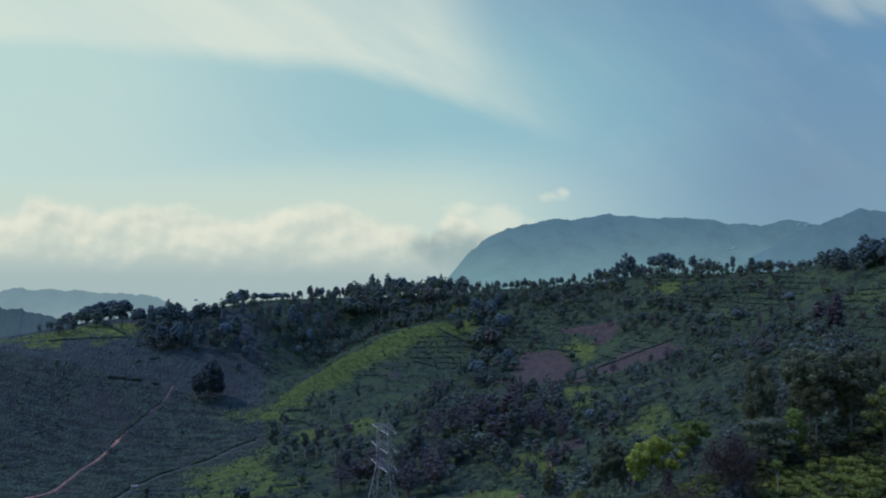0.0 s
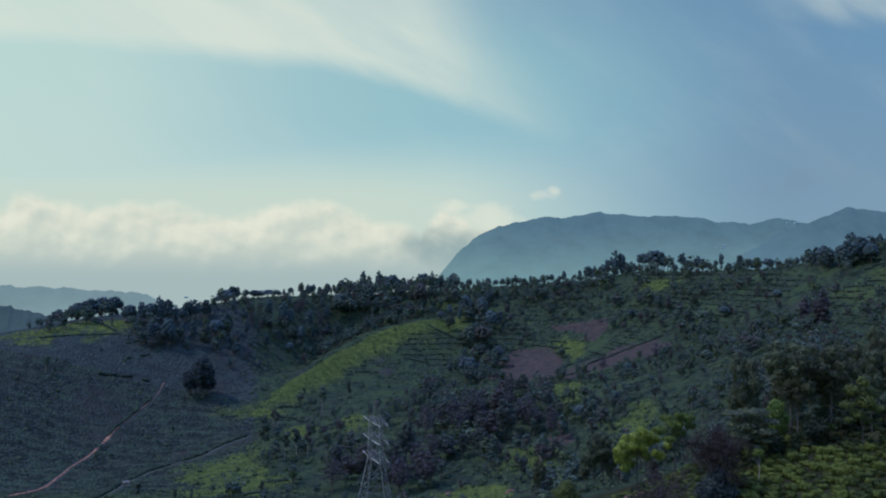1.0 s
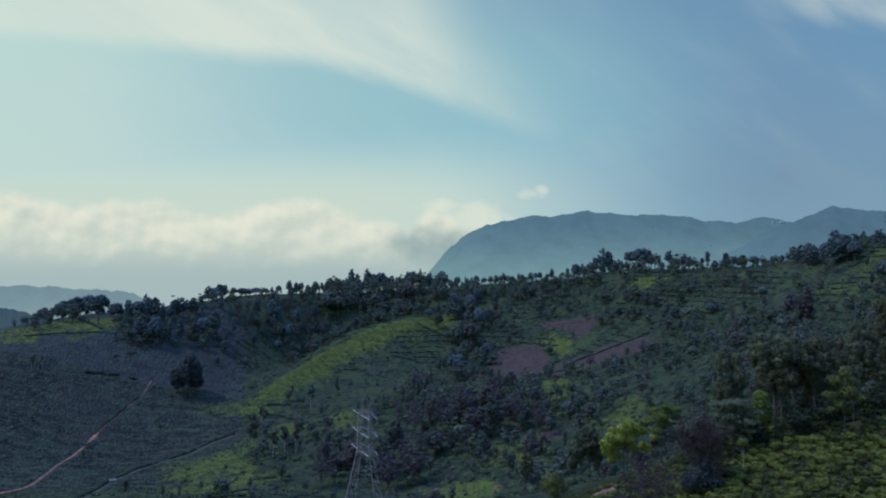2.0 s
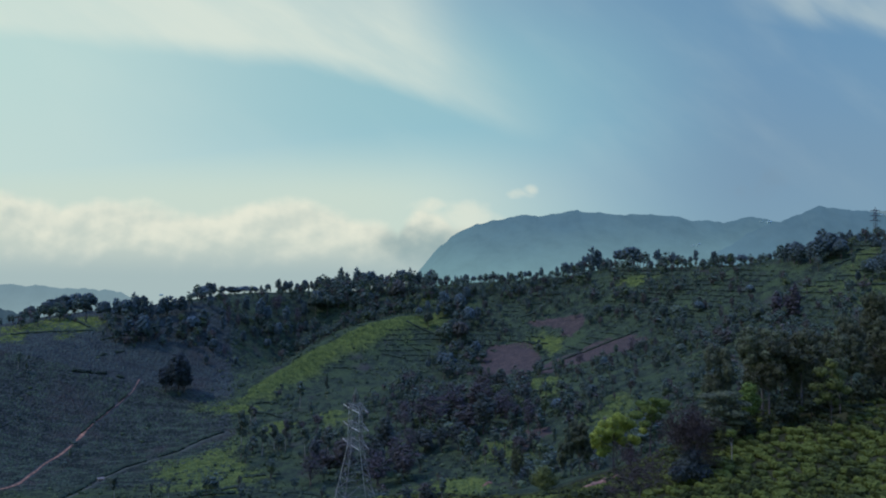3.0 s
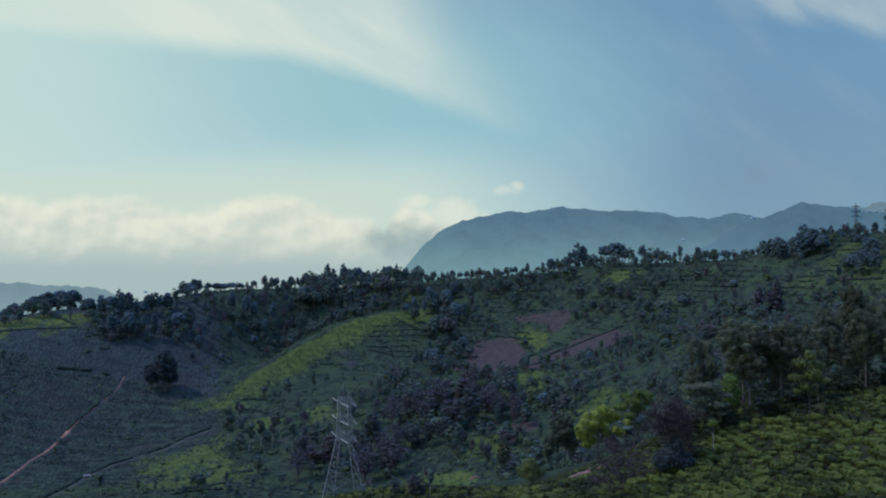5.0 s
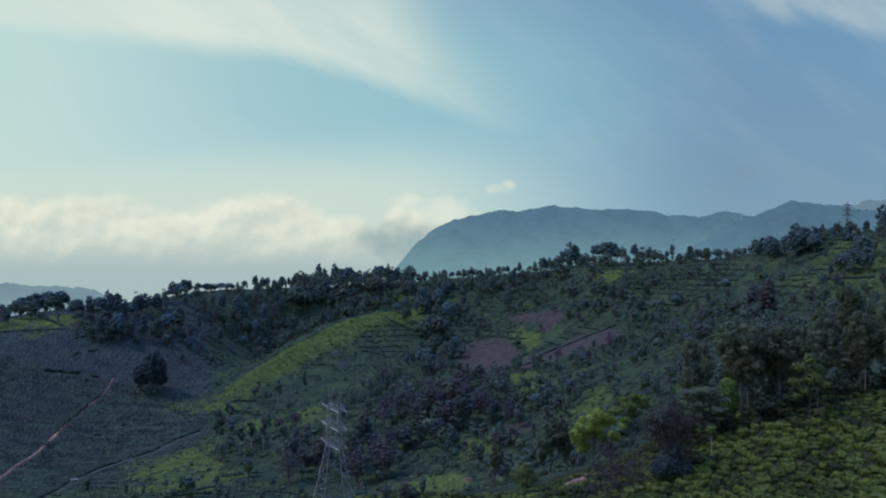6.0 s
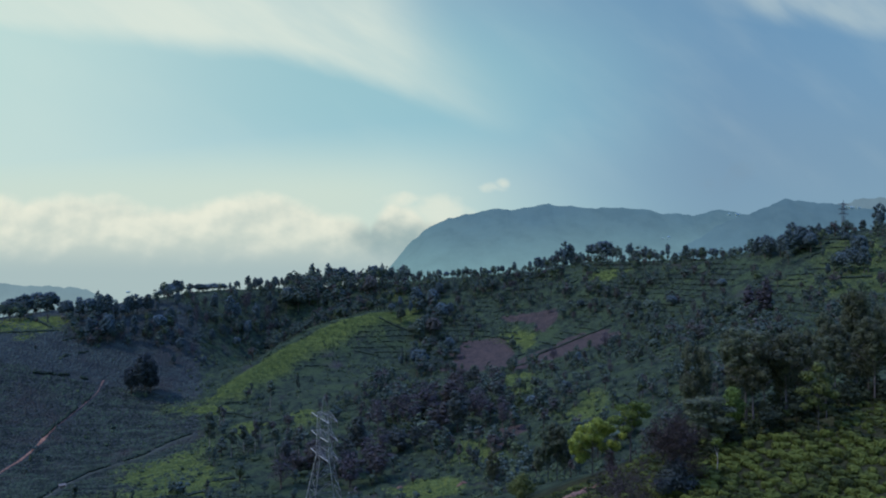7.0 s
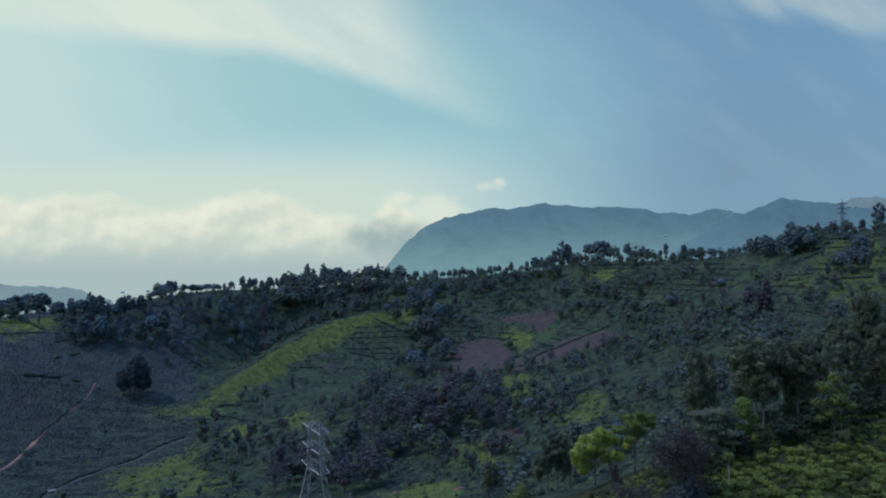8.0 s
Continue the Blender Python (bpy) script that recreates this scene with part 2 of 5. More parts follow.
def bush_material(name, dark, light, worn=False, mixed=False):
    """Clipped tea: leaf mottling, and a tone of its own for each bush."""
    m, n = material(name)
    geo = n.nt.nodes.new("ShaderNodeNewGeometry")
    f = n.noise(geo.outputs[0], 5.0, 4.0, 0.7)
    tone = n.math("ADD", n.math("MULTIPLY", geo.outputs[8], 0.5), n.math("MULTIPLY", n.node("ShaderNodeObjectInfo", 5), 0.5))
    patchy = n.ramp(n.noise(geo.outputs[0], 0.13, 4.0, 0.6), 0.34, 0.66)
    tone = n.math("ADD", n.math("MULTIPLY", tone, 0.72), n.math("MULTIPLY", patchy, 0.46))
    colour = n.mix(n.ramp(n.math("ADD", n.math("MULTIPLY", f, 0.5), n.math("MULTIPLY", tone, 0.5)), 0.33, 0.68), dark, light)
    if mixed:
        # trees of other kinds among them: greyish brown bare ones and lighter green ones
        kind = n.noise(geo.outputs[0], 0.13, 1.0, 0.4)
        colour = n.mix(n.ramp(kind, 0.57, 0.63, 0.0, 0.85), colour, n.mix(f, (0.045, 0.038, 0.038), (0.085, 0.070, 0.066)))
        colour = n.mix(n.ramp(kind, 0.42, 0.36, 0.0, 0.7), colour, n.mix(f, (0.050, 0.074, 0.026), (0.125, 0.158, 0.056)))
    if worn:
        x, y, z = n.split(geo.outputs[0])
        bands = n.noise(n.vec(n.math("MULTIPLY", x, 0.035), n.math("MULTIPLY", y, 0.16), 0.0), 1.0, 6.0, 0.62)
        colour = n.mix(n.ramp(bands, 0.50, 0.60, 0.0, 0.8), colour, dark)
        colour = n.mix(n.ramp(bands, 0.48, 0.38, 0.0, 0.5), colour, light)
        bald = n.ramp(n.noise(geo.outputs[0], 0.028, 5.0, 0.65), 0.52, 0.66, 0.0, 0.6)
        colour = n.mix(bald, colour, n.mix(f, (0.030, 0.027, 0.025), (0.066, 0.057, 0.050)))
    bump = n.node("ShaderNodeBump", 0, Height=f, Strength=1.0, Distance=0.15)
    p = n.node("ShaderNodeBsdfPrincipled", 0, Base_Color=colour, Roughness=0.8, Normal=bump, Specular_IOR_Level=0.08)
    return finish(m, n, p)


def plain_material(name, dark, light, scale=3.0, rough=0.8, metal=0.0):
    m, n = material(name)
    f = n.noise(n.node("ShaderNodeNewGeometry", 0), scale, 5.0, 0.65)
    bump = n.node("ShaderNodeBump", 0, Height=f, Strength=0.3, Distance=0.05)
    p = n.node("ShaderNodeBsdfPrincipled", 0, Base_Color=n.mix(n.ramp(f, 0.35, 0.65), dark, light), Roughness=rough, Metallic=metal, Normal=bump)
    return finish(m, n, p)


def haze_glow_material(name, air, low_air, share, low_z, high_z):
    """Backdrop of far hills: woodland under a painted haze glow, thicker in the valleys."""
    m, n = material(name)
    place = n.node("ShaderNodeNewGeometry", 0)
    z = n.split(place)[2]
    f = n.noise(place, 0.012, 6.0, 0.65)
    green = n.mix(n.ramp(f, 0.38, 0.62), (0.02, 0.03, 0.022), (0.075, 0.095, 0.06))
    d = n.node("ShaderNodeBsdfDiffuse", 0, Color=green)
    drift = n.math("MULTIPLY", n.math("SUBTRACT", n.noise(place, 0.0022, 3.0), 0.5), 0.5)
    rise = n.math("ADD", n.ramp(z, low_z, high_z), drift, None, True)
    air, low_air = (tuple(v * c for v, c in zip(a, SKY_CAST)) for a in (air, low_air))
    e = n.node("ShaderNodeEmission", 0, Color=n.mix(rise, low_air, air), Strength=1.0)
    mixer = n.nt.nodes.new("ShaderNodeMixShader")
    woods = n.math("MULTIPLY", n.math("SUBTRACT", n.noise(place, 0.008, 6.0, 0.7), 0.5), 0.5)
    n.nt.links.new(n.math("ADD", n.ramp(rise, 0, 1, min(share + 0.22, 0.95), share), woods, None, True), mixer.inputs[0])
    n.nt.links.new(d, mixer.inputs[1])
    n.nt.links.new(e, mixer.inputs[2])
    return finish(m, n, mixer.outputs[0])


HILLSIDE = ground_material()
# haze over the far trees is put into these paler, bluer leaves
LEAF_HAZED = leaf_material("hazed_forest_leaves", (0.064, 0.102, 0.116), (0.132, 0.184, 0.168), 0.5, 0.28)
LEAF_MID = leaf_material("grove_leaves", (0.038, 0.060, 0.050), (0.098, 0.130, 0.080), 0.25)
LEAF_NEAR = leaf_material("broad_leaves", (0.030, 0.042, 0.030), (0.125, 0.145, 0.070), 0.3, 0.25)
LEAF_OLIVE = leaf_material("olive_leaves", (0.045, 0.062, 0.020), (0.125, 0.15, 0.036), 0.3, 0.15)
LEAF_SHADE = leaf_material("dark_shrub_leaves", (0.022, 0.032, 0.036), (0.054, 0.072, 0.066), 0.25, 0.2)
LEAF_WOOD = leaf_material("ravine_leaves", (0.024, 0.034, 0.034), (0.072, 0.090, 0.070), 0.25)
LEAF_YELLOW = leaf_material("yellow_green_leaves", (0.095, 0.150, 0.020), (0.36, 0.44, 0.07), 0.4, 0.1)
LEAF_LIME = leaf_material("lime_leaves", (0.055, 0.086, 0.018), (0.15, 0.195, 0.038), 0.35, 0.1)
LEAF_PURPLE = leaf_material("half_bare_crown", (0.034, 0.032, 0.038), (0.078, 0.074, 0.076), 0.15, 0.2)
LEAF_DRY = leaf_material("dry_twigs", (0.028, 0.023, 0.022), (0.052, 0.042, 0.038), 0.1, 0.15)
BARK = bark_material("bark", (0.04, 0.034, 0.028), (0.10, 0.085, 0.07))
BARK_GREY = bark_material("grey_bark", (0.055, 0.050, 0.044), (0.13, 0.118, 0.10))
BARK_PALE = bark_material("pale_bark", (0.16, 0.14, 0.115), (0.32, 0.29, 0.24))
TEA_LEAF = bush_material("tea_leaves", (0.010, 0.016, 0.006), (0.072, 0.092, 0.016))
TEA_OLD = bush_material("old_tea_leaves", (0.013, 0.021, 0.017), (0.052, 0.080, 0.046), True)
# a block of its own, also paled and blued in colour for haze
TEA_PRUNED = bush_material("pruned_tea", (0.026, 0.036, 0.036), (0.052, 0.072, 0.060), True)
YOUNG_TEA = bush_material("young_tea_leaves", (0.032, 0.054, 0.016), (0.092, 0.128, 0.034))
SCRUB = bush_material("scrub_leaves", (0.022, 0.038, 0.026), (0.074, 0.104, 0.048))
EARTH = plain_material("red_earth", (0.11, 0.052, 0.024), (0.29, 0.145, 0.072), 0.35, 0.95)
EARTH_DARK = plain_material("dark_red_earth", (0.075, 0.042, 0.026), (0.18, 0.098, 0.06), 0.8, 0.95)
HEDGE = bush_material("hedge_leaves", (0.012, 0.020, 0.014), (0.034, 0.052, 0.030))
EARTH_DULL = plain_material("dull_earth", (0.026, 0.036, 0.018), (0.050, 0.060, 0.030), 0.3, 0.95)
STEEL = plain_material("galvanised_steel", (0.24, 0.25, 0.22), (0.46, 0.47, 0.41), 1.2, 0.5, 0.2)
SHADE_STEEL = plain_material("shade_steel", (0.07, 0.075, 0.07), (0.17, 0.175, 0.16), 1.5, 0.6)
DARK_STEEL = plain_material("dark_steel", (0.05, 0.055, 0.06), (0.09, 0.10, 0.11), 1.0, 0.6)
TIN = plain_material("tin_roof", (0.085, 0.080, 0.066), (0.15, 0.142, 0.118), 1.0, 0.85)
LIMEWASH = plain_material("limewash", (0.10, 0.09, 0.065), (0.17, 0.155, 0.115), 0.8, 0.9)
FAR_WALL = plain_material("far_wall", (0.20, 0.29, 0.26), (0.28, 0.38, 0.34), 0.1, 0.9)
WOOD = plain_material("weathered_wood", (0.10, 0.08, 0.06), (0.2, 0.17, 0.13), 4.0, 0.9)

# ---- meshes ----


def mesh_of(name, verts, faces, mat, smooth=False):
    me = bpy.data.meshes.new(name)
    me.from_pydata([tuple(v) for v in verts] if not isinstance(verts, list) else verts, [], faces if isinstance(faces, list) else faces.tolist())
    me.materials.append(mat)
    if smooth:
        me.polygons.foreach_set("use_smooth", [True] * len(me.polygons))
    me.update()
    return me


def part(name, verts, faces, mat, parent, label="", smooth=False):
    ob = new(name, mesh_of(name, verts, faces, mat, smooth))
    ob.parent = parent
    if label:
        ob["label"] = label
    return ob


class Shape:
    """Vertices and faces gathered for one mesh."""

    def __init__(self):
        self.v, self.f = [], []

    def add(self, verts, faces):
        k = len(self.v)
        self.v += [tuple(p) for p in verts]
        self.f += [tuple(i + k for i in q) for q in faces]
        return self

    def tube(self, points, radii, sides=6):
        """A tapering limb along points."""
        k, rings = len(self.v), []
        for i, (p, r) in enumerate(zip(points, radii)):
            a = Vector(points[min(i + 1, len(points) - 1)]) - Vector(points[max(i - 1, 0)])
            q = a.to_track_quat("Z", "Y") if a.length else Vector((0, 0, 1)).to_track_quat("Z", "Y")
            rings.append([k + i * sides + s for s in range(sides)])
            for s in range(sides):
                t = 2 * math.pi * s / sides
                self.v.append(tuple(Vector(p) + q @ Vector((r * math.cos(t), r * math.sin(t), 0))))
        for a, b in zip(rings, rings[1:]):
            for s in range(sides):
                self.f.append((a[s], a[(s + 1) % sides], b[(s + 1) % sides], b[s]))
        self.f.append(tuple(rings[-1]))
        return self

    def bar(self, a, b, w, h=None):
        """A straight bar of section w by h from a to b."""
        a, b, h = Vector(a), Vector(b), h or w
        q = (b - a).to_track_quat("Z", "Y")
        ends = [(-w / 2, -h / 2), (w / 2, -h / 2), (w / 2, h / 2), (-w / 2, h / 2)]
        verts = [p + q @ Vector((x, y, 0)) for p in (a, b) for x, y in ends]
        return self.add(verts, [(3, 2, 1, 0), (4, 5, 6, 7)] + [(i, (i + 1) % 4, (i + 1) % 4 + 4, i + 4) for i in range(4)])

    def block(self, x0, y0, z0, x1, y1, z1):
        v = [(x, y, z) for z in (z0, z1) for x, y in ((x0, y0), (x1, y0), (x1, y1), (x0, y1))]
        return self.add(v, [(3, 2, 1, 0), (4, 5, 6, 7)] + [(i, (i + 1) % 4, (i + 1) % 4 + 4, i + 4) for i in range(4)])


bm_ico = bmesh.new()
bmesh.ops.create_icosphere(bm_ico, subdivisions=2, radius=1.0)
ICO_V = np.array([v.co[:] for v in bm_ico.verts])
ICO_F = [tuple(v.index for v in f.verts) for f in bm_ico.faces]
bm_ico.free()
bm_ico = bmesh.new()
bmesh.ops.create_icosphere(bm_ico, subdivisions=1, radius=1.0)
ICO_SMALL_V = np.array([v.co[:] for v in bm_ico.verts])
ICO_SMALL_F = [tuple(v.index for v in f.verts) for f in bm_ico.faces]
bm_ico.free()


def leaves(shape, lobes, count, size, rng, droop=0.0):
    """Leaf clumps strewn over and through the lobes (cx, cy, cz, rx, ry, rz) of a crown, as small bent blades."""
    vol = np.array([l[3] * l[4] * l[5] for l in lobes]) ** 0.67
    pick = rng.choice(len(lobes), count, p=vol / vol.sum())
    lob = np.array(lobes)[pick]
    d = rng.normal(size=(count, 3))
    d /= np.linalg.norm(d, axis=1)[:, None]
    r = rng.uniform(0.55, 1.25, count) ** 0.6
    c = lob[:, :3] + d * lob[:, 3:] * r[:, None]
    nrm = d + rng.normal(size=(count, 3)) * 0.42 + (0, 0, 0.3)
    nrm /= np.linalg.norm(nrm, axis=1)[:, None]
    t = np.cross(nrm, rng.normal(size=(count, 3)))
    t /= np.linalg.norm(t, axis=1)[:, None]
    b = np.cross(nrm, t)
    s = size * rng.uniform(0.55, 1.35, (count, 1))
    v = np.stack([c - t * s, c + b * s * 0.55 - nrm * s * 0.15, c + t * s - (0, 0, droop), c - b * s * 0.55 - nrm * s * 0.15], 1).reshape(-1, 3)
    k = len(shape.v)
    shape.v += list(map(tuple, v.tolist()))
    shape.f += [(k + 4 * i, k + 4 * i + 1, k + 4 * i + 2, k + 4 * i + 3) for i in range(count)]


def cores(shape, lobes, rng, share=0.74, fine=False):
    """The closed inside of a crown: rough lumps under the leaves."""
    V, F = (ICO_V, ICO_F) if fine else (ICO_SMALL_V, ICO_SMALL_F)
    for l in lobes:
        j = 1 + rng.uniform(-0.34, 0.3, (len(V), 1))
        shape.add(np.array(l[:3]) + V * j * np.array(l[3:]) * share, F)
    return len(shape.f)


def make_tree(lobes, trunk_lines, leaf, bark, count, size, rng, name="tree", droop=0.0, core=0.74, fine=False):
    """A tree about the origin: an Empty with a trunk (limbs in it) and a crown."""
    ob = new(name)
    tr = Shape()
    for points, radii in trunk_lines:
        tr.tube(points, radii, 7)
    part("trunk", tr.v, tr.f, bark, ob, smooth=True)
    cr = Shape()
    solid = cores(cr, lobes, rng, core, fine) if core else 0
    leaves(cr, lobes, count, size, rng, droop)
    crown = part("crown", cr.v, cr.f, leaf, ob)
    crown.data.polygons.foreach_set("use_smooth", [k < solid for k in range(len(cr.f))])
    return ob


def limbs(height, spread, start, n, rng, r0, lean=0.05):
    """A trunk with n limbs that fork off between start and the top."""
    top = (rng.uniform(-lean, lean) * height, rng.uniform(-lean, lean) * height, height)
    mid = (top[0] * 0.35 + rng.uniform(-.02, .02) * height, top[1] * 0.35, height * 0.5)
    lines = [([(0, 0, -0.08 * height), (0, 0, 0.02 * height), mid, top], [r0 * 1.5, r0 * 1.1, r0 * 0.75, r0 * 0.15])]
    for i in range(n):
        z = height * rng.uniform(start, 0.85)
        a = 2 * math.pi * (i + rng.uniform(0, 0.6)) / n
        s = spread * rng.uniform(0.6, 1.0)
        base = (top[0] * z / height, top[1] * z / height, z)
        lines.append(([base, (base[0] + math.cos(a) * s * 0.5, base[1] + math.sin(a) * s * 0.5, z + s * 0.35),
                       (base[0] + math.cos(a) * s, base[1] + math.sin(a) * s, z + s * 0.6)], [r0 * 0.5, r0 * 0.32, r0 * 0.08]))
    return lines


def broad_tree(seed, leaf, count, size, height=12.0, wide=0.55, bole=0.22, bark=None, lumps=16, lump=1.0, forks=6, core=0.58):
    """A spreading tree: a crown of many uneven lumps over a short bole."""
    rng = np.random.default_rng(seed)
    lobes = []
    for i in range(lumps):
        z = bole + 0.12 + (0.86 - bole) * (i + rng.uniform(0, 1)) / lumps
        ring = math.sin(math.pi * min(max((z - bole) / (1.08 - bole), 0.05), 0.97)) ** 0.7
        a, q = i * 2.4 + rng.uniform(-0.5, 0.5), ring * rng.uniform(0.35, 1.0)
        r = lump * rng.uniform(0.085, 0.15) * height * (1.15 - 0.35 * z)
        k = wide * height * 0.42 * q
        lobes.append((math.cos(a) * k, math.sin(a) * k, z * height, r * 1.15, r * 1.15, r * rng.uniform(0.7, 1.0)))
    lobes.append((0, 0, 0.58 * height, 0.17 * lump * height * wide * 2, 0.17 * lump * height * wide * 2, 0.22 * height))
    return make_tree(lobes, limbs(height * 0.85, height * 0.3 * wide * 1.6, bole, forks, rng, height * (0.013 if lumps > 24 else 0.02)), leaf, bark or BARK, count, size, rng, core=core, fine=core > 0.64)


def round_tree(seed, leaf, count, size, height=12.0, wide=0.55, bole=0.15, bark=None, lumps=24, top=1.0, core=0.85):
    """A dense domed crown: lumps set over the upper shell of an egg, closed inside."""
    rng = np.random.default_rng(seed)
    cz, rz, rx = (bole + 1) / 2 * height, (1 - bole) / 2 * height * 0.86, wide * height * 0.5
    lobes = [(0, 0, cz, rx * 0.72, rx * 0.72, rz * 0.8)]
    for i in range(lumps):
        u = 1 - 1.65 * (i + 0.5) / lumps
        a, q = i * 2.4 + rng.uniform(-0.4, 0.4), rng.uniform(0.62, 0.92)
        k = math.sqrt(max(0.0, 1 - u * u)) * rx * q
        r = rx * rng.uniform(0.26, 0.42)
        lobes.append((math.cos(a) * k, math.sin(a) * k, cz + u * rz * q * top, r, r, r * rng.uniform(0.75, 1.0)))
    return make_tree(lobes, limbs(height * 0.8, rx * 0.9, max(bole, 0.1), 6, rng, height * 0.02), leaf, bark or BARK, count, size, rng, core=core, fine=lumps > 12 and core > 0.64)


def slim_tree(seed, leaf, count, size, height=14.0, wide=0.16, bole=0.2):
    """A narrow, pointed crown over a bare stem."""
    rng = np.random.default_rng(seed)
    lobes = []
    for i in range(18):
        q = (i + 0.5) / 18
        env = (1 - 0.62 * abs(2 * q - 0.85) ** 2.2) * wide * height * 0.9
        a, r = i * 2.4, env * rng.uniform(0.35, 0.6)
        lobes.append((math.cos(a) * env * 0.5, math.sin(a) * env * 0.5, height * (bole + 0.04 + (0.94 - bole) * q), r, r, 0.062 * height))
    lobes.append((0, 0, height * 0.58, wide * height * 0.6, wide * height * 0.6, 0.3 * height))
    return make_tree(lobes, limbs(height * 0.9, height * wide * 0.9, bole, 6, rng, height * 0.012), leaf, BARK, count, size, rng, core=0.7)


def flat_tree(seed, leaf, count, size, height=9.0):
    rng = np.random.default_rng(seed)
    lobes = [(math.cos(a) * 0.34 * height * q, math.sin(a) * 0.34 * height * q, height * (0.66 + 0.14 * rng.uniform(-1, 1)), 0.24 * height, 0.24 * height, 0.24 * height)
             for a, q in ((i * 0.9 + rng.uniform(0, .5), rng.uniform(0.5, 1.15)) for i in range(8))]
    lobes.append((0, 0, 0.82 * height, 0.3 * height, 0.3 * height, 0.22 * height))
    return make_tree(lobes, limbs(height * 0.75, height * 0.4, 0.45, 6, rng, height * 0.022), leaf, BARK, count, size, rng)


def lopped_tree(seed, leaf, count, size, height=14.0):
    """Shade tree with a long bare pole and a small ragged head."""
    rng = np.random.default_rng(seed)
    lobes = [(rng.uniform(-.07, .07) * height, rng.uniform(-.07, .07) * height, height * z, 0.10 * height * rng.uniform(.7, 1.2), 0.10 * height * rng.uniform(.7, 1.2), 0.07 * height)
             for z in (0.55, 0.66, 0.74, 0.82, 0.9, 0.95)]
    return make_tree(lobes, limbs(height * 0.92, height * 0.12, 0.5, 5, rng, height * 0.011), leaf, BARK_PALE, count, size, rng, core=0.55)


# ---- land ----
CREST = [(-28.0, 685), (-24.9, 676), (-21.3, 662), (-17.5, 682), (-13.9, 713), (-10.5, 729), (-7.3, 753), (-2.7, 748), (1.7, 736), (4.9, 731), (7.6, 722), (10.4, 715), (13.2, 708), (15.7, 719), (18.9, 696), (21.9, 656), (25.5, 618), (28.3, 606), (31.9, 609), (34.7, 607)]
HILLTOP_GROVE = [
    (-320.1, 612.8, 11), (-315.5, 612.5, 11.2), (-313.9, 616.4, 13.4), (-303.6, 615.7, 15), (-301.8, 619.7, 14), (-298.1, 619.3, 16.3),
    (-292.5, 619, 16.5), (-288.7, 622.7, 20.8), (-284, 622.5, 16.2), (-279.2, 622.3, 13.5), (-275.8, 626.1, 14.8), (-269.6, 625.9, 5.3),
    (-265.3, 625.7, 4.2), (-303.7, 619.8, 12.6), (-292, 623.1, 14), (-276.4, 622.2, 10.7),
]
SADDLE_GROVE = [
    (-251.9, 599.3, 11), (-246.8, 597.9, 15.5), (-243.5, 598.6, 13.7), (-238.7, 597.6, 18.3), (-235, 598.6, 17.4), (-231, 599.7, 20.6),
    (-225.8, 600.3, 23), (-222.7, 600.3, 18.4), (-218.8, 600.7, 19.3), (-215.7, 604.6, 16.2), (-211, 608.3, 14.9), (-207.8, 609.5, 13.1),
    (-206, 612.2, 16.9), (-202.9, 615.5, 21.7), (-200.1, 616.8, 18), (-196.6, 620.5, 19), (-193.7, 626.2, 12), (-189.4, 630.8, 9.7),
    (-222.2, 569.4, 18.3), (-217.6, 574.2, 17.6), (-206.8, 574.1, 18.5), (-190.3, 582.9, 22.3), (-195.1, 577.7, 9.7), (-164.2, 600.1, 14.8),
    (-180.5, 601.5, 12.9), (-156.4, 614.2, 14.2), (-175, 613.8, 14.2), (-214.7, 581.4, 16), (-205.2, 589.2, 15.3), (-184, 590.7, 16.3),
]
UMBRELLA_ROW = [
    (-197.2, 673.5, 10.6), (-192.8, 681.2, 11.9), (-174.3, 700.2, 9.9), (-168.1, 707.8, 9.7), (-160.8, 711.4, 10.5), (-155.4, 719.1, 8.8),
]
RIDGE_ROW_WEST = [
    (-189.2, 685, 13.2), (-185, 688.7, 11.8), (-180.8, 692.5, 9.8), (-148.5, 722.7, 9), (-140.9, 726.3, 8.7), (-134.9, 729.9, 12.1),
    (-127.8, 737.5, 11.1), (-121.1, 741.1, 12.9), (-116.5, 744.9, 9.5), (-110.8, 748.5, 13.9), (-105, 748.2, 12.2), (-99.7, 751.9, 10.2),
    (-96.8, 755.6, 17.5), (-170.9, 704, 7.5), (-143.7, 726.6, 5.7), (-131.1, 733.8, 7.6),
]
RIDGE_ROW_MIDDLE = [
    (-92.7, 755.4, 13.9), (-85.7, 755, 15.9), (-81, 754.6, 18), (-77.3, 758.4, 17.6), (-72.6, 758, 21.9), (-68.5, 757.9, 18.1),
    (-65.5, 757.7, 19), (-59.6, 757.3, 22.1), (-54.9, 757.1, 17), (-50.8, 756.8, 21.4), (-44.9, 756.5, 19.1), (-40.2, 756.2, 17),
    (-36.3, 760.1, 16.3), (-30.4, 759.7, 17.1), (-24.3, 755.3, 17.1), (-19.6, 755.1, 15.7), (-15.5, 754.7, 18.4), (-9.6, 754.5, 16.3),
    (-3.7, 754, 19.6), (2.2, 753.8, 15.8), (6.3, 753.6, 13.2), (9.8, 753.3, 16.6), (15.7, 752.9, 18), (21.6, 752.6, 16),
    (27.5, 752.5, 7.3), (34.5, 751.9, 13.3), (40.4, 751.8, 6.3), (45.1, 751.4, 8.9),
]
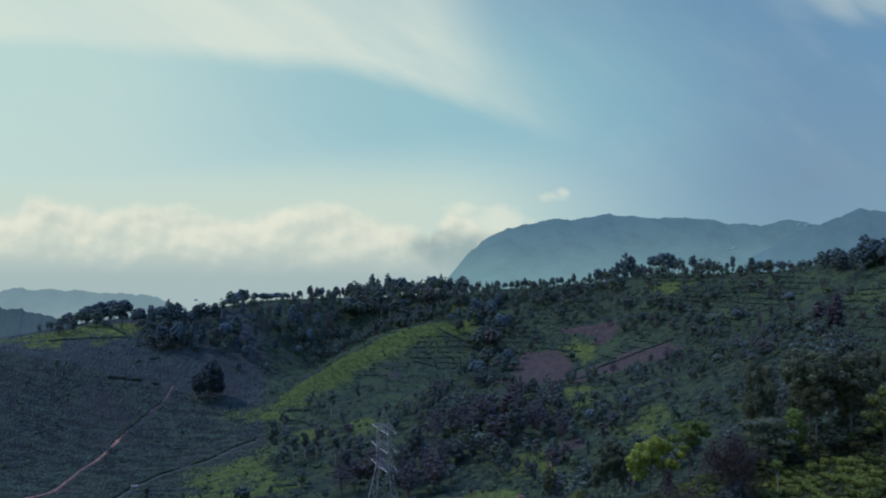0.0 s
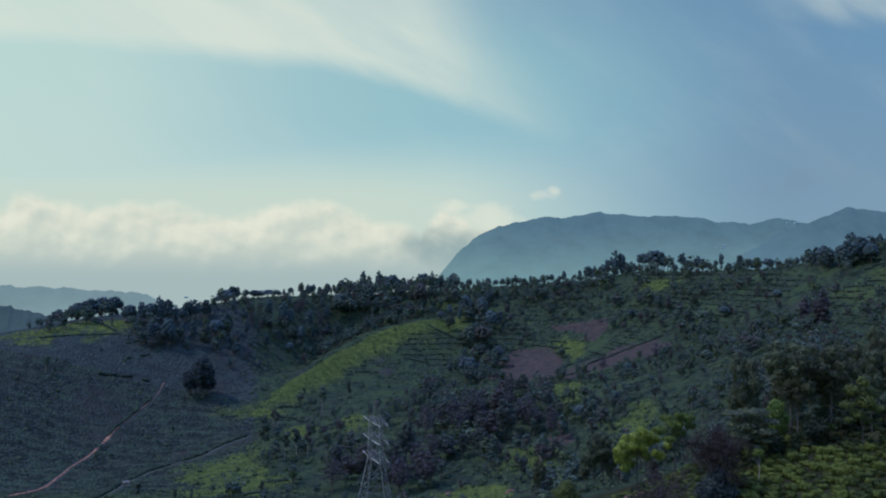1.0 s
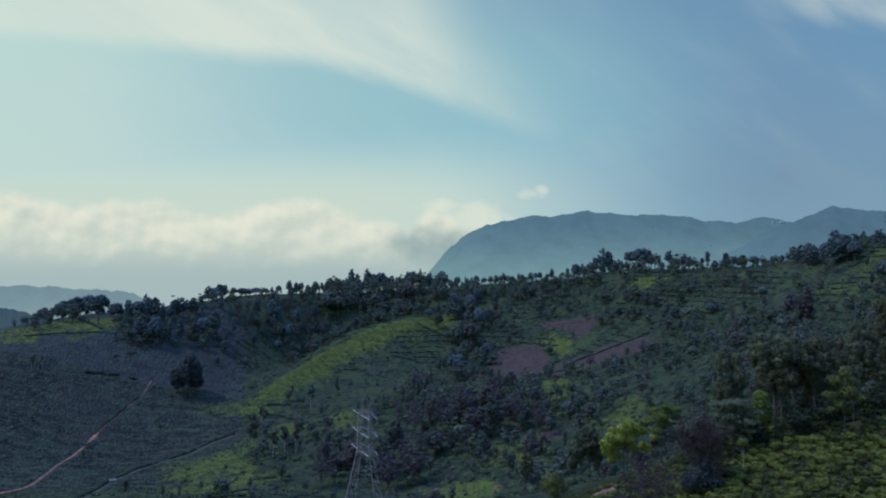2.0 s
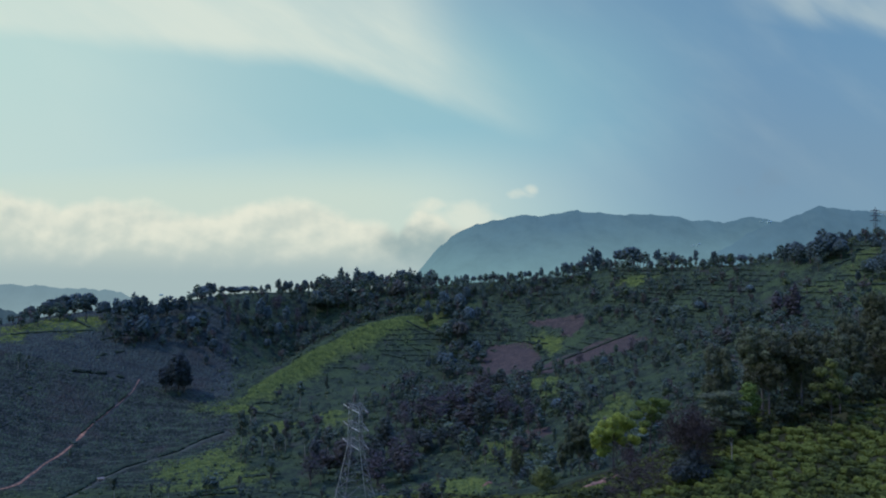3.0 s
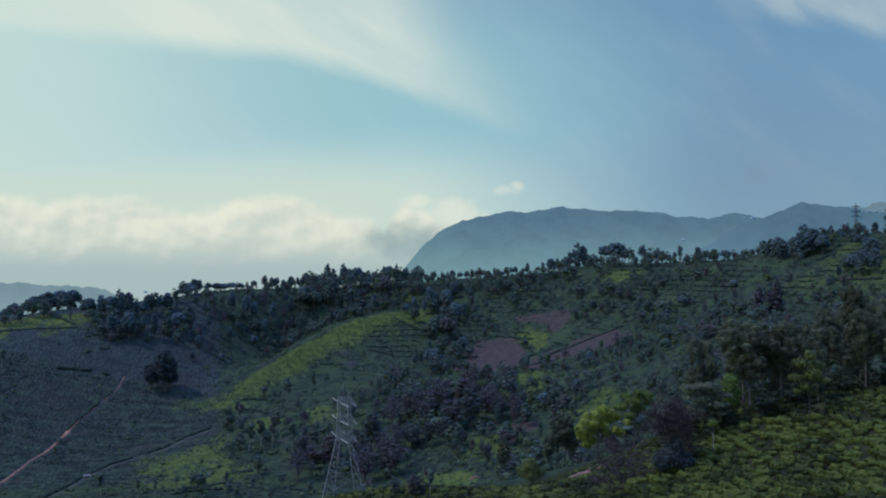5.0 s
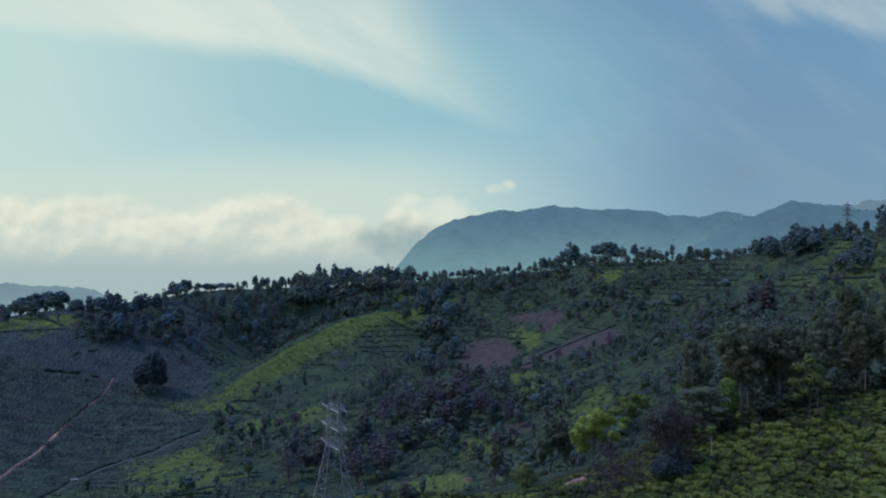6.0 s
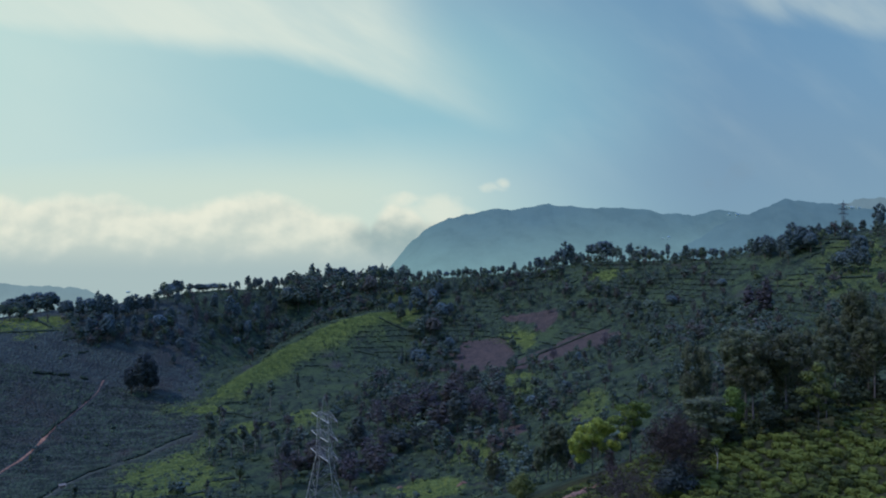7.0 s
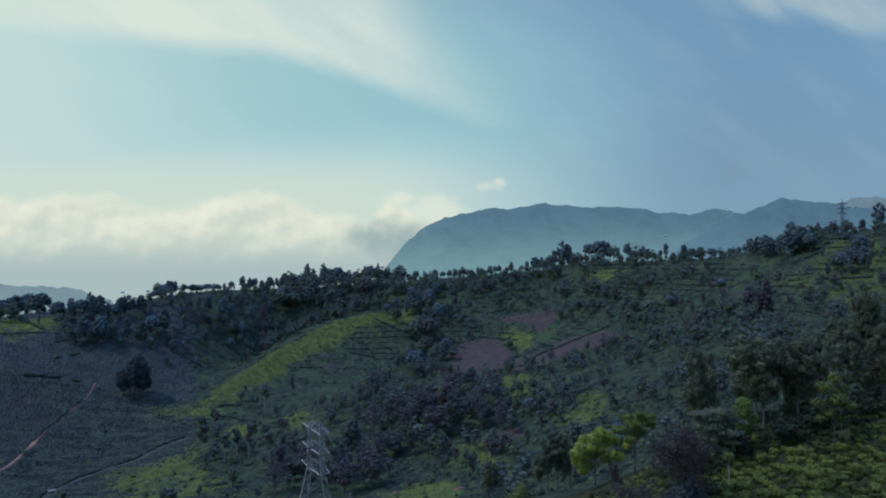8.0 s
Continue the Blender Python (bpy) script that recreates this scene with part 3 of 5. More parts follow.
RIDGE_ROW_EAST = [
    (56, 746.7, 10.5), (63.6, 746.4, 6.4), (70.7, 745.9, 8), (80.8, 741.3, 9.1), (85.4, 740.9, 11.9), (90.7, 736.7, 7.3),
    (97.7, 736.2, 10.6), (108.7, 731.7, 6.7), (115, 727.2, 8.3), (119.5, 726.9, 10.8), (124.6, 722.7, 7.3), (132, 722.1, 13.1),
    (142.6, 717.5, 10.3), (150.3, 712.9, 13.2), (157.8, 708.4, 15.6), (164.8, 704.1, 12.4), (102.9, 732, 5.9), (135.3, 718.1, 5.6),
    (145.8, 713.4, 5.1), (153.4, 708.9, 5.8), (74.2, 745.8, 5.6), (93.1, 736.6, 4.9),
]
LOOKOUT_CLUMP = [
    (170.9, 703.5, 17.8), (176.4, 703, 22.2), (180.9, 702.7, 25.3), (185.4, 702.6, 18.5), (191.5, 702.5, 9.9), (174.2, 703.4, 13.8),
    (188.7, 702.7, 6.9), (183.1, 702.6, 22.1),
]
RIDGE_ROW_CREST = [
    (196, 698.1, 11.8), (200.4, 693.7, 17.1), (209, 685.1, 19.5), (213.2, 680.9, 16.7), (217.4, 676.7, 15.4), (222.6, 672.6, 9.5),
    (226.8, 664.1, 17.7), (229.2, 660.1, 12.3), (233.3, 651.9, 10.1), (235.5, 647.7, 12.1), (239.7, 643.5, 10.6), (240.4, 635.4, 10.2),
    (248.3, 618.9, 13.4), (245.9, 623.1, 9.4), (251.2, 614.9, 7.3), (256.6, 602.3, 13.6), (255.2, 602.6, 5.3), (261.4, 594.2, 9.3),
    (264.1, 586, 9.5), (263.5, 590.1, 5.7), (268.5, 577.7, 7.6), (269.9, 573.6, 9.1), (272.2, 569.5, 7),
]
EAST_KNOLL_GROVE = [
    (277.1, 561.4, 7.9), (279.7, 557.3, 5.1), (282.2, 553.1, 5.1), (284.7, 548.9, 5.2), (278.1, 527.7, 14.5), (280.7, 520.2, 16.8),
    (281.2, 513.2, 14.9), (284.9, 513.6, 17.5), (287.2, 507.2, 18.1), (286.3, 499.6, 17), (292.1, 502.3, 20.4), (307.1, 526.6, 16.2),
    (296.8, 503.2, 16.3), (301.4, 505.1, 16.4), (306.8, 505.6, 14), (301.3, 492.5, 13.6), (335.6, 540.6, 15.5), (339.1, 540.3, 12.2),
    (344.8, 540, 15.3), (347, 534.9, 12.7), (330, 498.7, 6.5), (321.9, 483.3, 9.5), (317.6, 470.9, 13.1), (357.6, 519.2, 12.2),
    (310.9, 454.1, 15.6), (295.9, 438.7, 15), (291.5, 443.4, 13), (299.7, 432.3, 16.2), (280.5, 443.7, 9.4), (291.8, 453.1, 11.1),
]
EDGE_TREES = [
    (366.9, 512.8, 24.5), (369, 512.7, 18), (363.6, 513.1, 9.1),
]
DARK_CONES = [(225.7, 418.2, 21), (225, 423.5, 13.7), (224.2, 435.7, 14.1)]
SLOPE_TREES_EAST = [
    (238.4, 513, 9.1), (237.1, 524.4, 7.6), (242.1, 507.5, 7.4),
    (209.2, 484.8, 8.6), (218.4, 442.2, 9.3), (209.3, 519.6, 8.3), (201, 562, 9.9), (197.4, 527.8, 10.1), (187.7, 577.2, 10.1),
    (177.7, 598.9, 9.5), (165, 596.7, 8.5), (151.1, 489.2, 11.7), (163.4, 484.2, 9.3), (129.1, 406.9, 7.1), (122.4, 462.9, 9.6),
    (131.4, 475.1, 7.6), (119.4, 505.3, 9.6), (87.4, 431, 9.6), (97.5, 412.4, 7.2), (81.2, 397.3, 6.9), (138.9, 401.8, 10.9),
    (146.2, 408.3, 9.8), (162.4, 424.6, 8.8), (180.6, 439.3, 9.9), (173.5, 394.1, 9.5), (182.2, 399, 8.4), (99.4, 576.5, 9.1),
    (102.7, 406.6, 6.5),
]
BELT_TREES = [
    (-14.4, 705.7, 25.3), (-23.7, 705.2, 12.1), (-3.3, 690.2, 12.9), (25.7, 673.1, 15.8), (31.5, 631.6, 22.7), (43.8, 629, 20.7),
    (39.8, 645.3, 18.2), (51.4, 602.1, 12.3), (52, 657.9, 15.5), (61.8, 663.6, 14.6), (31.5, 685.8, 16.1), (44.8, 682.6, 15),
    (35.2, 609.5, 16.2), (24.4, 638.1, 14), (17.5, 661.4, 12.4), (51.1, 695.2, 14.2), (60.4, 708, 11.1), (68.2, 674.9, 11.7),
    (4.7, 676.8, 11.6), (12.8, 690.2, 9.7), (28.4, 568.4, 16), (22.7, 594.8, 12.1), (11, 587.1, 10.1), (-39.6, 715.4, 13.4),
    (-50.5, 713.6, 14.4), (-61.3, 710.2, 14.3), (-82.4, 704.2, 16.4), (-92.6, 699, 18.4), (-72.8, 715.4, 15.5), (-99.5, 691.6, 19.3),
]
HOLLOW_TREES = [
    (-157.8, 628.8, 14.5), (-151.2, 631.4, 15.6), (-147.3, 656.7, 15.2), (-137.7, 659, 17.3), (-128.4, 662.7, 18.4), (-123.8, 679.2, 17.8),
    (-115.2, 674.9, 15.7), (-108.8, 683.3, 14.8), (-137.1, 633.3, 13.7), (-142.7, 615.9, 11.4), (-121.5, 653.2, 13.1), (-127.4, 633.4, 10.8),
    (-158.6, 587.9, 9), (-149.6, 587.9, 9), (-100.3, 679.2, 12.6), (-108.5, 665.9, 10.3), (-160.3, 570.3, 7), (-142.6, 586.8, 7.2),
    (-138.2, 685.8, 12.7), (-123.7, 693, 12.9), (-109.1, 701.7, 14.1), (-158.3, 660.6, 11.2), (-166.7, 635.2, 12.7), (-176.2, 643.6, 10.9),
    (-94.2, 710.8, 13.2), (-84.4, 720, 12.3), (-67.9, 722, 12.3),
]
RAVINE_TREES = [
    (-3.7, 418, 20.2), (2.9, 433.9, 19), (11.4, 434.9, 20.4), (15.6, 409.8, 21.2), (22.8, 424.3, 20.6), (27.7, 399.2, 18.8),
    (37.2, 436.6, 19.2), (38.5, 396.9, 18.7), (46.8, 430.2, 16.9), (51.8, 415.7, 17), (55.9, 397.4, 15.7), (63.5, 416.6, 14.5),
    (63.4, 385.6, 14), (49.3, 469.4, 16.2), (57.7, 462.6, 13.8), (67.4, 453.9, 12.2), (7.2, 388.6, 15.2), (16.1, 384.7, 14.5),
    (1.1, 383, 13.8), (23.4, 381, 13.8), (-15.6, 388.2, 18.2), (-9.1, 370.1, 16.8), (-20.3, 364.4, 17), (-3.2, 352, 13.8),
    (-15.3, 346.4, 14.6), (-34.6, 366.6, 16), (-43.2, 367.5, 14.3), (-49.1, 349, 13),
]
VALLEY_TREES = [
    (-94.8, 401.8, 23.5), (-82.8, 404.6, 17.5), (-77.1, 413.7, 20.5), (-72, 406.7, 19.5), (-81, 348.2, 5.4), (-107.1, 486.1, 11.2),
    (-99.7, 477.5, 12.5), (-59, 398.1, 17.3), (-51.4, 387, 15), (-44.8, 395, 14.7), (-70.8, 433.4, 13.4), (-76.9, 507.2, 15.7),
    (-61.2, 523.2, 13.8), (-84.3, 542.9, 9.2), (-96, 538.7, 9.2), (-125.8, 312.5, 9.1), (-108.2, 309, 8.1), (-103.6, 309.1, 7.1),
    (-270.2, 512.5, 14), (-264.7, 512.9, 8.6), (-267.9, 522.7, 7.1), (28.6, 351.8, 7.7), (35.1, 353.1, 9.4), (40.2, 344.7, 8.1),
    (2.7, 118.2, 4.2), (-2.6, 121.3, 4.5), (0.3, 117.2, 3.8), (4.5, 116.1, 3.4), (60.5, 351.2, 11.1), (64.7, 336.2, 12.2),
]
OLD_TREE = [
    (-168.3, 527, 26.7), (-175.2, 526.3, 20.2), (-162.2, 530.4, 21.2),
]
YELLOW_TREE = (40.6, 143.5, 12.3)
GREEN_NEIGHBOUR = (46.7, 139, 9)
BARE_TREE = (41.2, 105.1, 13)
DARK_SHRUB = (40.7, 103.1, 7.1)
SMALL_BARE = (30.6, 94.4, 8.6)
PURPLE_SHRUB = (40.3, 131.3, 5.3)
LIT_TREE = (65.4, 108.5, 9.4)
LAYERED_TREE = (51, 114.4, 8.6)
POLE_TREE = (48.6, 106.6, 5.4)
LIME_TREE = (56.9, 118.1, 6.8)
ROUND_BUSH = (27.1, 147.4, 5.3)
DARK_PAIR = [
    (36, 171.9, 12.6), (39.2, 171.8, 14.3), (41.5, 171.6, 10.9), (33.9, 172, 11.7), (24.3, 172.6, 10.2),
]
BIG_TREES = [
    (64.6, 133.8, 14.8), (61.3, 123.9, 16.4), (63.4, 121.7, 14.7), (66.1, 121.6, 14.9), (70.6, 124.3, 11.6), (68.1, 113.4, 11.8),
    (77.9, 125.9, 14.5), (81.8, 128.7, 14), (81.5, 122.6, 14), (82.3, 118.6, 13.2), (85.3, 118.4, 13.7), (86.4, 116.3, 13.7),
    (71.4, 136.3, 13.3), (79.8, 136.9, 14.4), (92.3, 136.1, 15.2),
]
TALL_TREES = [
    (93.7, 150.1, 28), (96.2, 147.9, 25.9), (109.4, 164, 26.1), (92.8, 155.1, 26), (79, 181.1, 25.6), (78.8, 156, 25.9),
    (89.1, 160.4, 25), (105.5, 149.4, 20.9), (106.4, 144.3, 21.1),
]
PATH_LINE = [(-197, 534.3), (-196.5, 520), (-200.5, 499), (-204.5, 477), (-204.5, 463), (-203.5, 447), (-203, 430), (-203, 410), (-198.6, 388), (-192.8, 366), (-191.6, 353.9)]
PATH_LINE_LOW = [(-194.4, 338.2), (-191, 317.6)]
SPUR = [(-117, 540), (-110, 556), (-96, 586), (-77, 614), (-55, 638), (-36, 652), (-22, 660), (-9, 669), (10, 678)]
SPUR_RISE = [0.6, -0.7, -1.3, 9.4, 12.7, 12.8, 9.9, 7.2, 1.0]   # how far the spur stands over the slope, point by point
UPPER_TRACK = [(-198, 533.3), (-207.3, 532.6), (-220, 532.5), (-229, 530), (-241, 526.5)]
VALLEY_TRACK = [(-146, 310), (-151, 340), (-157, 377), (-155, 405), (-145, 421), (-136, 433), (-129, 452), (-118, 467)]
FIELD_EDGES = [
    [(98, 650), (119, 647)], [(88, 616), (102, 598)], [(95, 552), (108, 557)], [(112, 541), (144, 545), (171, 541)], [(81, 524), (102, 522)],
    [(-301, 559), (-280, 567), (-247, 578)], [(-277, 596), (-253, 581)], [(-238, 567), (-226, 579)], [(-231, 550), (-218, 560)],
    [(-102, 323), (-82, 342)], [(-100, 315), (-80, 332)], [(-85, 361), (-66, 368)], [(-66, 470), (-51, 487)], [(-34, 481), (-15, 478)],
    [(264, 479), (275, 466)], [(275, 447), (295, 422)], [(292, 485), (311, 486)], [(319, 511), (326, 484)],
    [(-5, 613), (-25, 618)], [(-6, 664), (20, 651)], [(55, 673), (26, 674)], [(102, 668), (119, 660)], [(112, 679), (138, 663)], [(168, 645), (185, 649)], [(134, 685), (155, 681)],
]
PYLON = (-11.5, 143.7, 24.2)
FAR_PYLON = (377.9, 573.1, 64.4)
HUTS = [
    (-154.9, 369.3, 2.4, 2, 1.5, 30, "small pale field hut beside the valley track"),
    (54.3, 356.1, 4.2, 2.8, 1.9, 15, "low grey-roofed shed below the ravine wood"),
    (77, 322, 4.8, 2.4, 1.4, 5, "long pale-roofed shed behind the yellow tree"),
    (-250.9, 597.2, 4, 2.2, 2, 8, "small white hut at the saddle"),
    (-248.6, 602.2, 4.6, 2.6, 2, 8, "low white shed at the saddle"),
]
FAR_HOUSES = [
    (1359, 2700, 308, 30),
    (1327, 2700, 311, 18),
    (1022, 2600, 215, 16),
    (1039, 2600, 213, 11),
    (1004, 2500, 216, 20),
    (-509, 1500, 68, 11),
    (1686, 2500, 320, 30),
    (1713, 2500, 320, 24),
    (1665, 2500, 323, 16),
]
BANKS = [
    (31.3, 121.8, 6.5, 2.8, 1.1, 10),
    (34.5, 123.7, 4.5, 2, 0.9, -10),
    (34.2, 326.1, 5, 2.4, 1, 15),
    (47.2, 89.8, 2.6, 1.2, 0.5, 20),
    (44.5, 88.4, 2, 1, 0.4, -15),
    (67.9, 104.6, 2.2, 1, 0.4, 0),
    (7.0, 339.7, 3.5, 1.8, 0.8, 30),
]
# corners of single fields: bare soil, and short grass or young tea
SOIL_FIELDS = [
    [(73, 621), (93, 612), (103, 579), (90, 531), (78, 512), (40, 571), (53, 591)],
    [(107, 637), (124, 636), (146, 613), (133, 580), (119, 612)],
    [(91, 541), (108, 549), (153, 553), (171, 534), (162, 510), (117, 516), (92, 508)],
    [(58, 386), (72, 384), (74, 366), (60, 364)],
    [(30, 131), (37, 130), (38, 121), (31, 121)],
]
FIELD_GREEN = (0.9, 0.9, 0.9, 1.0, 0.75, 0.8, 0.6, 0.7, 0.8)   # how fully each field is grown over
GRASS_FIELDS = [
    [(93, 613), (111, 620), (121, 590), (113, 556), (104, 577)],
    [(75, 506), (102, 493), (90, 433), (68, 450)],
    [(96, 379), (117, 384), (110, 349), (92, 350)],
    [(-141, 409), (-124, 434), (-106, 453), (-92, 388), (-72, 368), (-78, 331), (-104, 328), (-130, 368)],
    [(-164, 519), (-122, 531), (-118, 497), (-158, 507)],
    [(-350, 572), (-293, 597), (-250, 608), (-240, 578), (-300, 552), (-350, 535)],
    [(259, 471), (275, 461), (292, 478), (322, 500), (345, 450), (300, 405), (266, 374), (249, 418)],
    # strip of sunlit slope, set in as a lighter green field
    [(-14, 702), (8, 723), (38, 725), (24, 706)],
    [(34, 372), (53, 371), (62, 346), (40, 336)],
]
WOODS = [
    (-211, 587, 31, 16), (-176, 600, 32, 18), (-118, 632, 26, 22), (-92, 662, 26, 20), (-60, 686, 34, 14), (-24, 690, 20, 12), (-140, 646, 40, 14), (-102, 688, 29, 7), (-61, 712, 30, 6),
    (-12, 701, 25, 14), (43, 698, 22, 22), (40, 652, 23, 32), (36, 590, 18, 39), (16, 428, 23, 40),
    (46, 420, 20, 41), (65, 440, 14, 34), (-21, 381, 16, 30), (-46, 395, 11, 29), (-4, 507, 12, 31),
    (-117, 656, 25, 6), (76, 702, 33, 13), (126, 681, 22, 8), (160, 634, 25, 8),
]
GRASS = [
    # the nearest two also paint the sunlit strip along the near spur
    (-126, 509, 20, 9), (-50, 452, 12, 13), (23, 331, 14, 12), (0, 119, 9, 3), (20, 136, 7, 17), (196, 634, 20, 14), (-56, 478, 9, 8), (-90, 470, 14, 12),
]
MASSIF = [(-55, -1), (67, 167), (140, 250), (222, 316), (327, 355), (437, 369), (534, 392), (617, 384), (700, 401), (807, 415), (938, 411), (1079, 401), (1277, 399), (1362, 375), (1533, 370), (1648, 385), (1806, 372), (1994, 336), (2167, 252), (2400, 140)]
EAST_MASSIF = [(1080, 65), (1246, 204), (1413, 297), (1509, 333), (1605, 368), (1665, 395), (1774, 388), (1822, 377), (1895, 363), (2011, 352), (2188, 349), (2584, 375)]
HAZE_RANGE = [(2433, 419), (2568, 458), (2703, 484), (2788, 500), (2866, 491), (3044, 485), (3319, 459)]
PALE_HILL = [(-1376, 100), (-1180, 90), (-1096, 81), (-1040, 86), (-998, 84), (-956, 80), (-858, 76), (-795, 75), (-746, 74), (-690, 61), (-634, 39)]
BLUE_HILL = [(-764, 82), (-655, 77), (-608, 74), (-577, 70), (-538, 63), (-499, 52)]


# rolling ground: heights of broad swells, 100 m apart, and of single knolls (x, y, length, width, bearing, height)
SWELL_ORIGIN, SWELL_STEP, SWELL_WIDTH, LAND_LEVEL = (-400.0, 0.0), 100.0, 78.0, 40.0
SWELLS = [
    [-1.6, -6.5, -6.3, 5.8, 24.1, 28.2, 18.4, 7.2, -1.3, -8.2],
    [6, -1.6, -10.7, -5.5, 7, 19.2, 18.3, 7.8, -0.2, -6.1],
    [9.2, 4.7, -5.7, 3.5, 3.4, 4, 16, 8.8, 2, -1.6],
    [4.8, 1.7, -5.5, -1, -18.8, -5.4, 23.8, 13.1, 7.6, 8.5],
    [2.5, -5.9, -17.2, -3.8, -9.5, 3, 15.3, 13.8, 21.5, 25.1],
    [9.7, 5.5, -13.4, -8.4, 7.2, 0.6, -0.5, 29.6, 41.4, 36.4],
    [6.7, 18.6, 13.2, -9.6, -8, -8.5, 19, 36.8, 21.3, 24.6],
    [-9.2, 12.4, 35.1, 18.7, 11, 14.7, 36.1, 18.3, -10, 11.7],
    [-15.9, -6, 13.6, 20.4, 29.2, 32.4, 22, 1, -2, 22.4],
    [-15.5, -22.7, -23, -15.6, -3.5, 10.4, 7.6, 2.1, 14.8, 35.6],
]
KNOLLS = [
    (-96, 600, 40, 12, 72, 9.1),
    (-70, 652, 30, 12, 40, 6.7),
    (-40, 664, 35, 12, 8, 2),
    (-108, 632, 36, 16, 65, -14),
    (-66, 690, 36, 16, 20, -12),
    (-12, 131, 24, 24, 0, 13.1),
    (56, 121, 24, 24, 0, 19),
    (31, 170, 24, 24, 0, 7.2),
    (-500, 600, 45, 45, 0, -18.3),
    (30, 127, 24, 24, 0, -13),
    (47, 103, 24, 24, 0, -19.4),
    (33, 105, 24, 24, 0, 15.8),
    (-260, 730, 45, 45, 0, -39.9),
    (-97, 658, 45, 45, 0, -15),
    (19, 127, 24, 24, 0, 2.2),
    (-5, 314, 45, 45, 0, 0.8),
    (60, 40, 24, 24, 0, -6.8),
    (120, 130, 24, 24, 0, 6),
]



def value_noise(x, y, seed=0):
    """Smooth noise in -1..1 over arrays."""
    xi, yi = np.floor(x).astype(np.int64), np.floor(y).astype(np.int64)
    fx, fy = x - xi, y - yi
    fx, fy = fx * fx * (3 - 2 * fx), fy * fy * (3 - 2 * fy)

    def corner(a, b):
        h = (a * 374761393 + b * 668265263 + seed * 974711) & 0x7FFFFFFF
        h = ((h ^ (h >> 13)) * 1274126177) & 0x7FFFFFFF
        return ((h ^ (h >> 16)) & 0xFFFF) / 32767.5 - 1

    return ((corner(xi, yi) * (1 - fx) + corner(xi + 1, yi) * fx) * (1 - fy)
            + (corner(xi, yi + 1) * (1 - fx) + corner(xi + 1, yi + 1) * fx) * fy)


def fbm(x, y, scale, seed=0, octaves=4):
    out, amp = 0.0, 1.0
    for i in range(octaves):
        out, amp, scale = out + amp * value_noise(x / scale, y / scale, seed + i), amp * 0.5, scale * 0.5
    return out


def smooth(v, a, b):
    t = np.clip((v - a) / (b - a), 0, 1)
    return t * t * (3 - 2 * t)


def patches(x, y, spots, seed):
    """How far each place lies inside the soft-edged spots (x, y, half width, half depth)."""
    out = np.zeros_like(x)
    warp = 0.8 * fbm(x, y, 26.0, seed, 5)
    for cx, cy, a, b in spots:
        r = np.sqrt(((x - cx) / max(a, 4)) ** 2 + ((y - cy) / max(b, 6)) ** 2)
        out = np.maximum(out, smooth(r + warp * 0.9, 1.35, 0.45))
    return out


def field(x, y, corners, soft=2.0, wander=3.0, seed=0):
    """1 inside a field's outline, 0 outside, with a ragged edge."""
    x, y = x + wander * fbm(x, y, 14.0, seed + 301, 3), y + wander * 1.5 * fbm(x, y, 14.0, seed + 351, 3)
    out = np.zeros_like(x)
    xs, ys = [c[0] for c in corners], [c[1] for c in corners]
    near = (x > min(xs) - 12) & (x < max(xs) + 12) & (y > min(ys) - 12) & (y < max(ys) + 12)
    if not near.any():
        return out
    px, py = x[near], y[near]
    inside = np.zeros(px.shape, bool)
    ring = corners + corners[:1]
    for (ax, ay), (bx, by) in zip(ring, ring[1:]):
        cuts = (ay > py) != (by > py)
        inside ^= cuts & (px < ax + (py - ay) * (bx - ax) / (by - ay + 1e-9))
    d = near_line(px, py, ring)
    out[near] = smooth(np.where(inside, -d, d), soft, -soft)
    return out


def soil_cover(x, y):
    return functools.reduce(np.maximum, [field(x, y, c, 4.0, 5.0, k) for k, c in enumerate(SOIL_FIELDS)])


def terrace_zone(x, y, r):
    """Where the slope is cut into terraces."""
    return (1 - 0.85 * soil_cover(x, y)) * (1 - 0.85 * spur_grass(x, y)) * smooth(fbm(x, y, 70.0, 11), -0.6, 0.1) * smooth(r, 150, 220) * (1 - smooth(r, 780, 860)) * smooth(x + 0.25 * (y - 450), -125, -95)


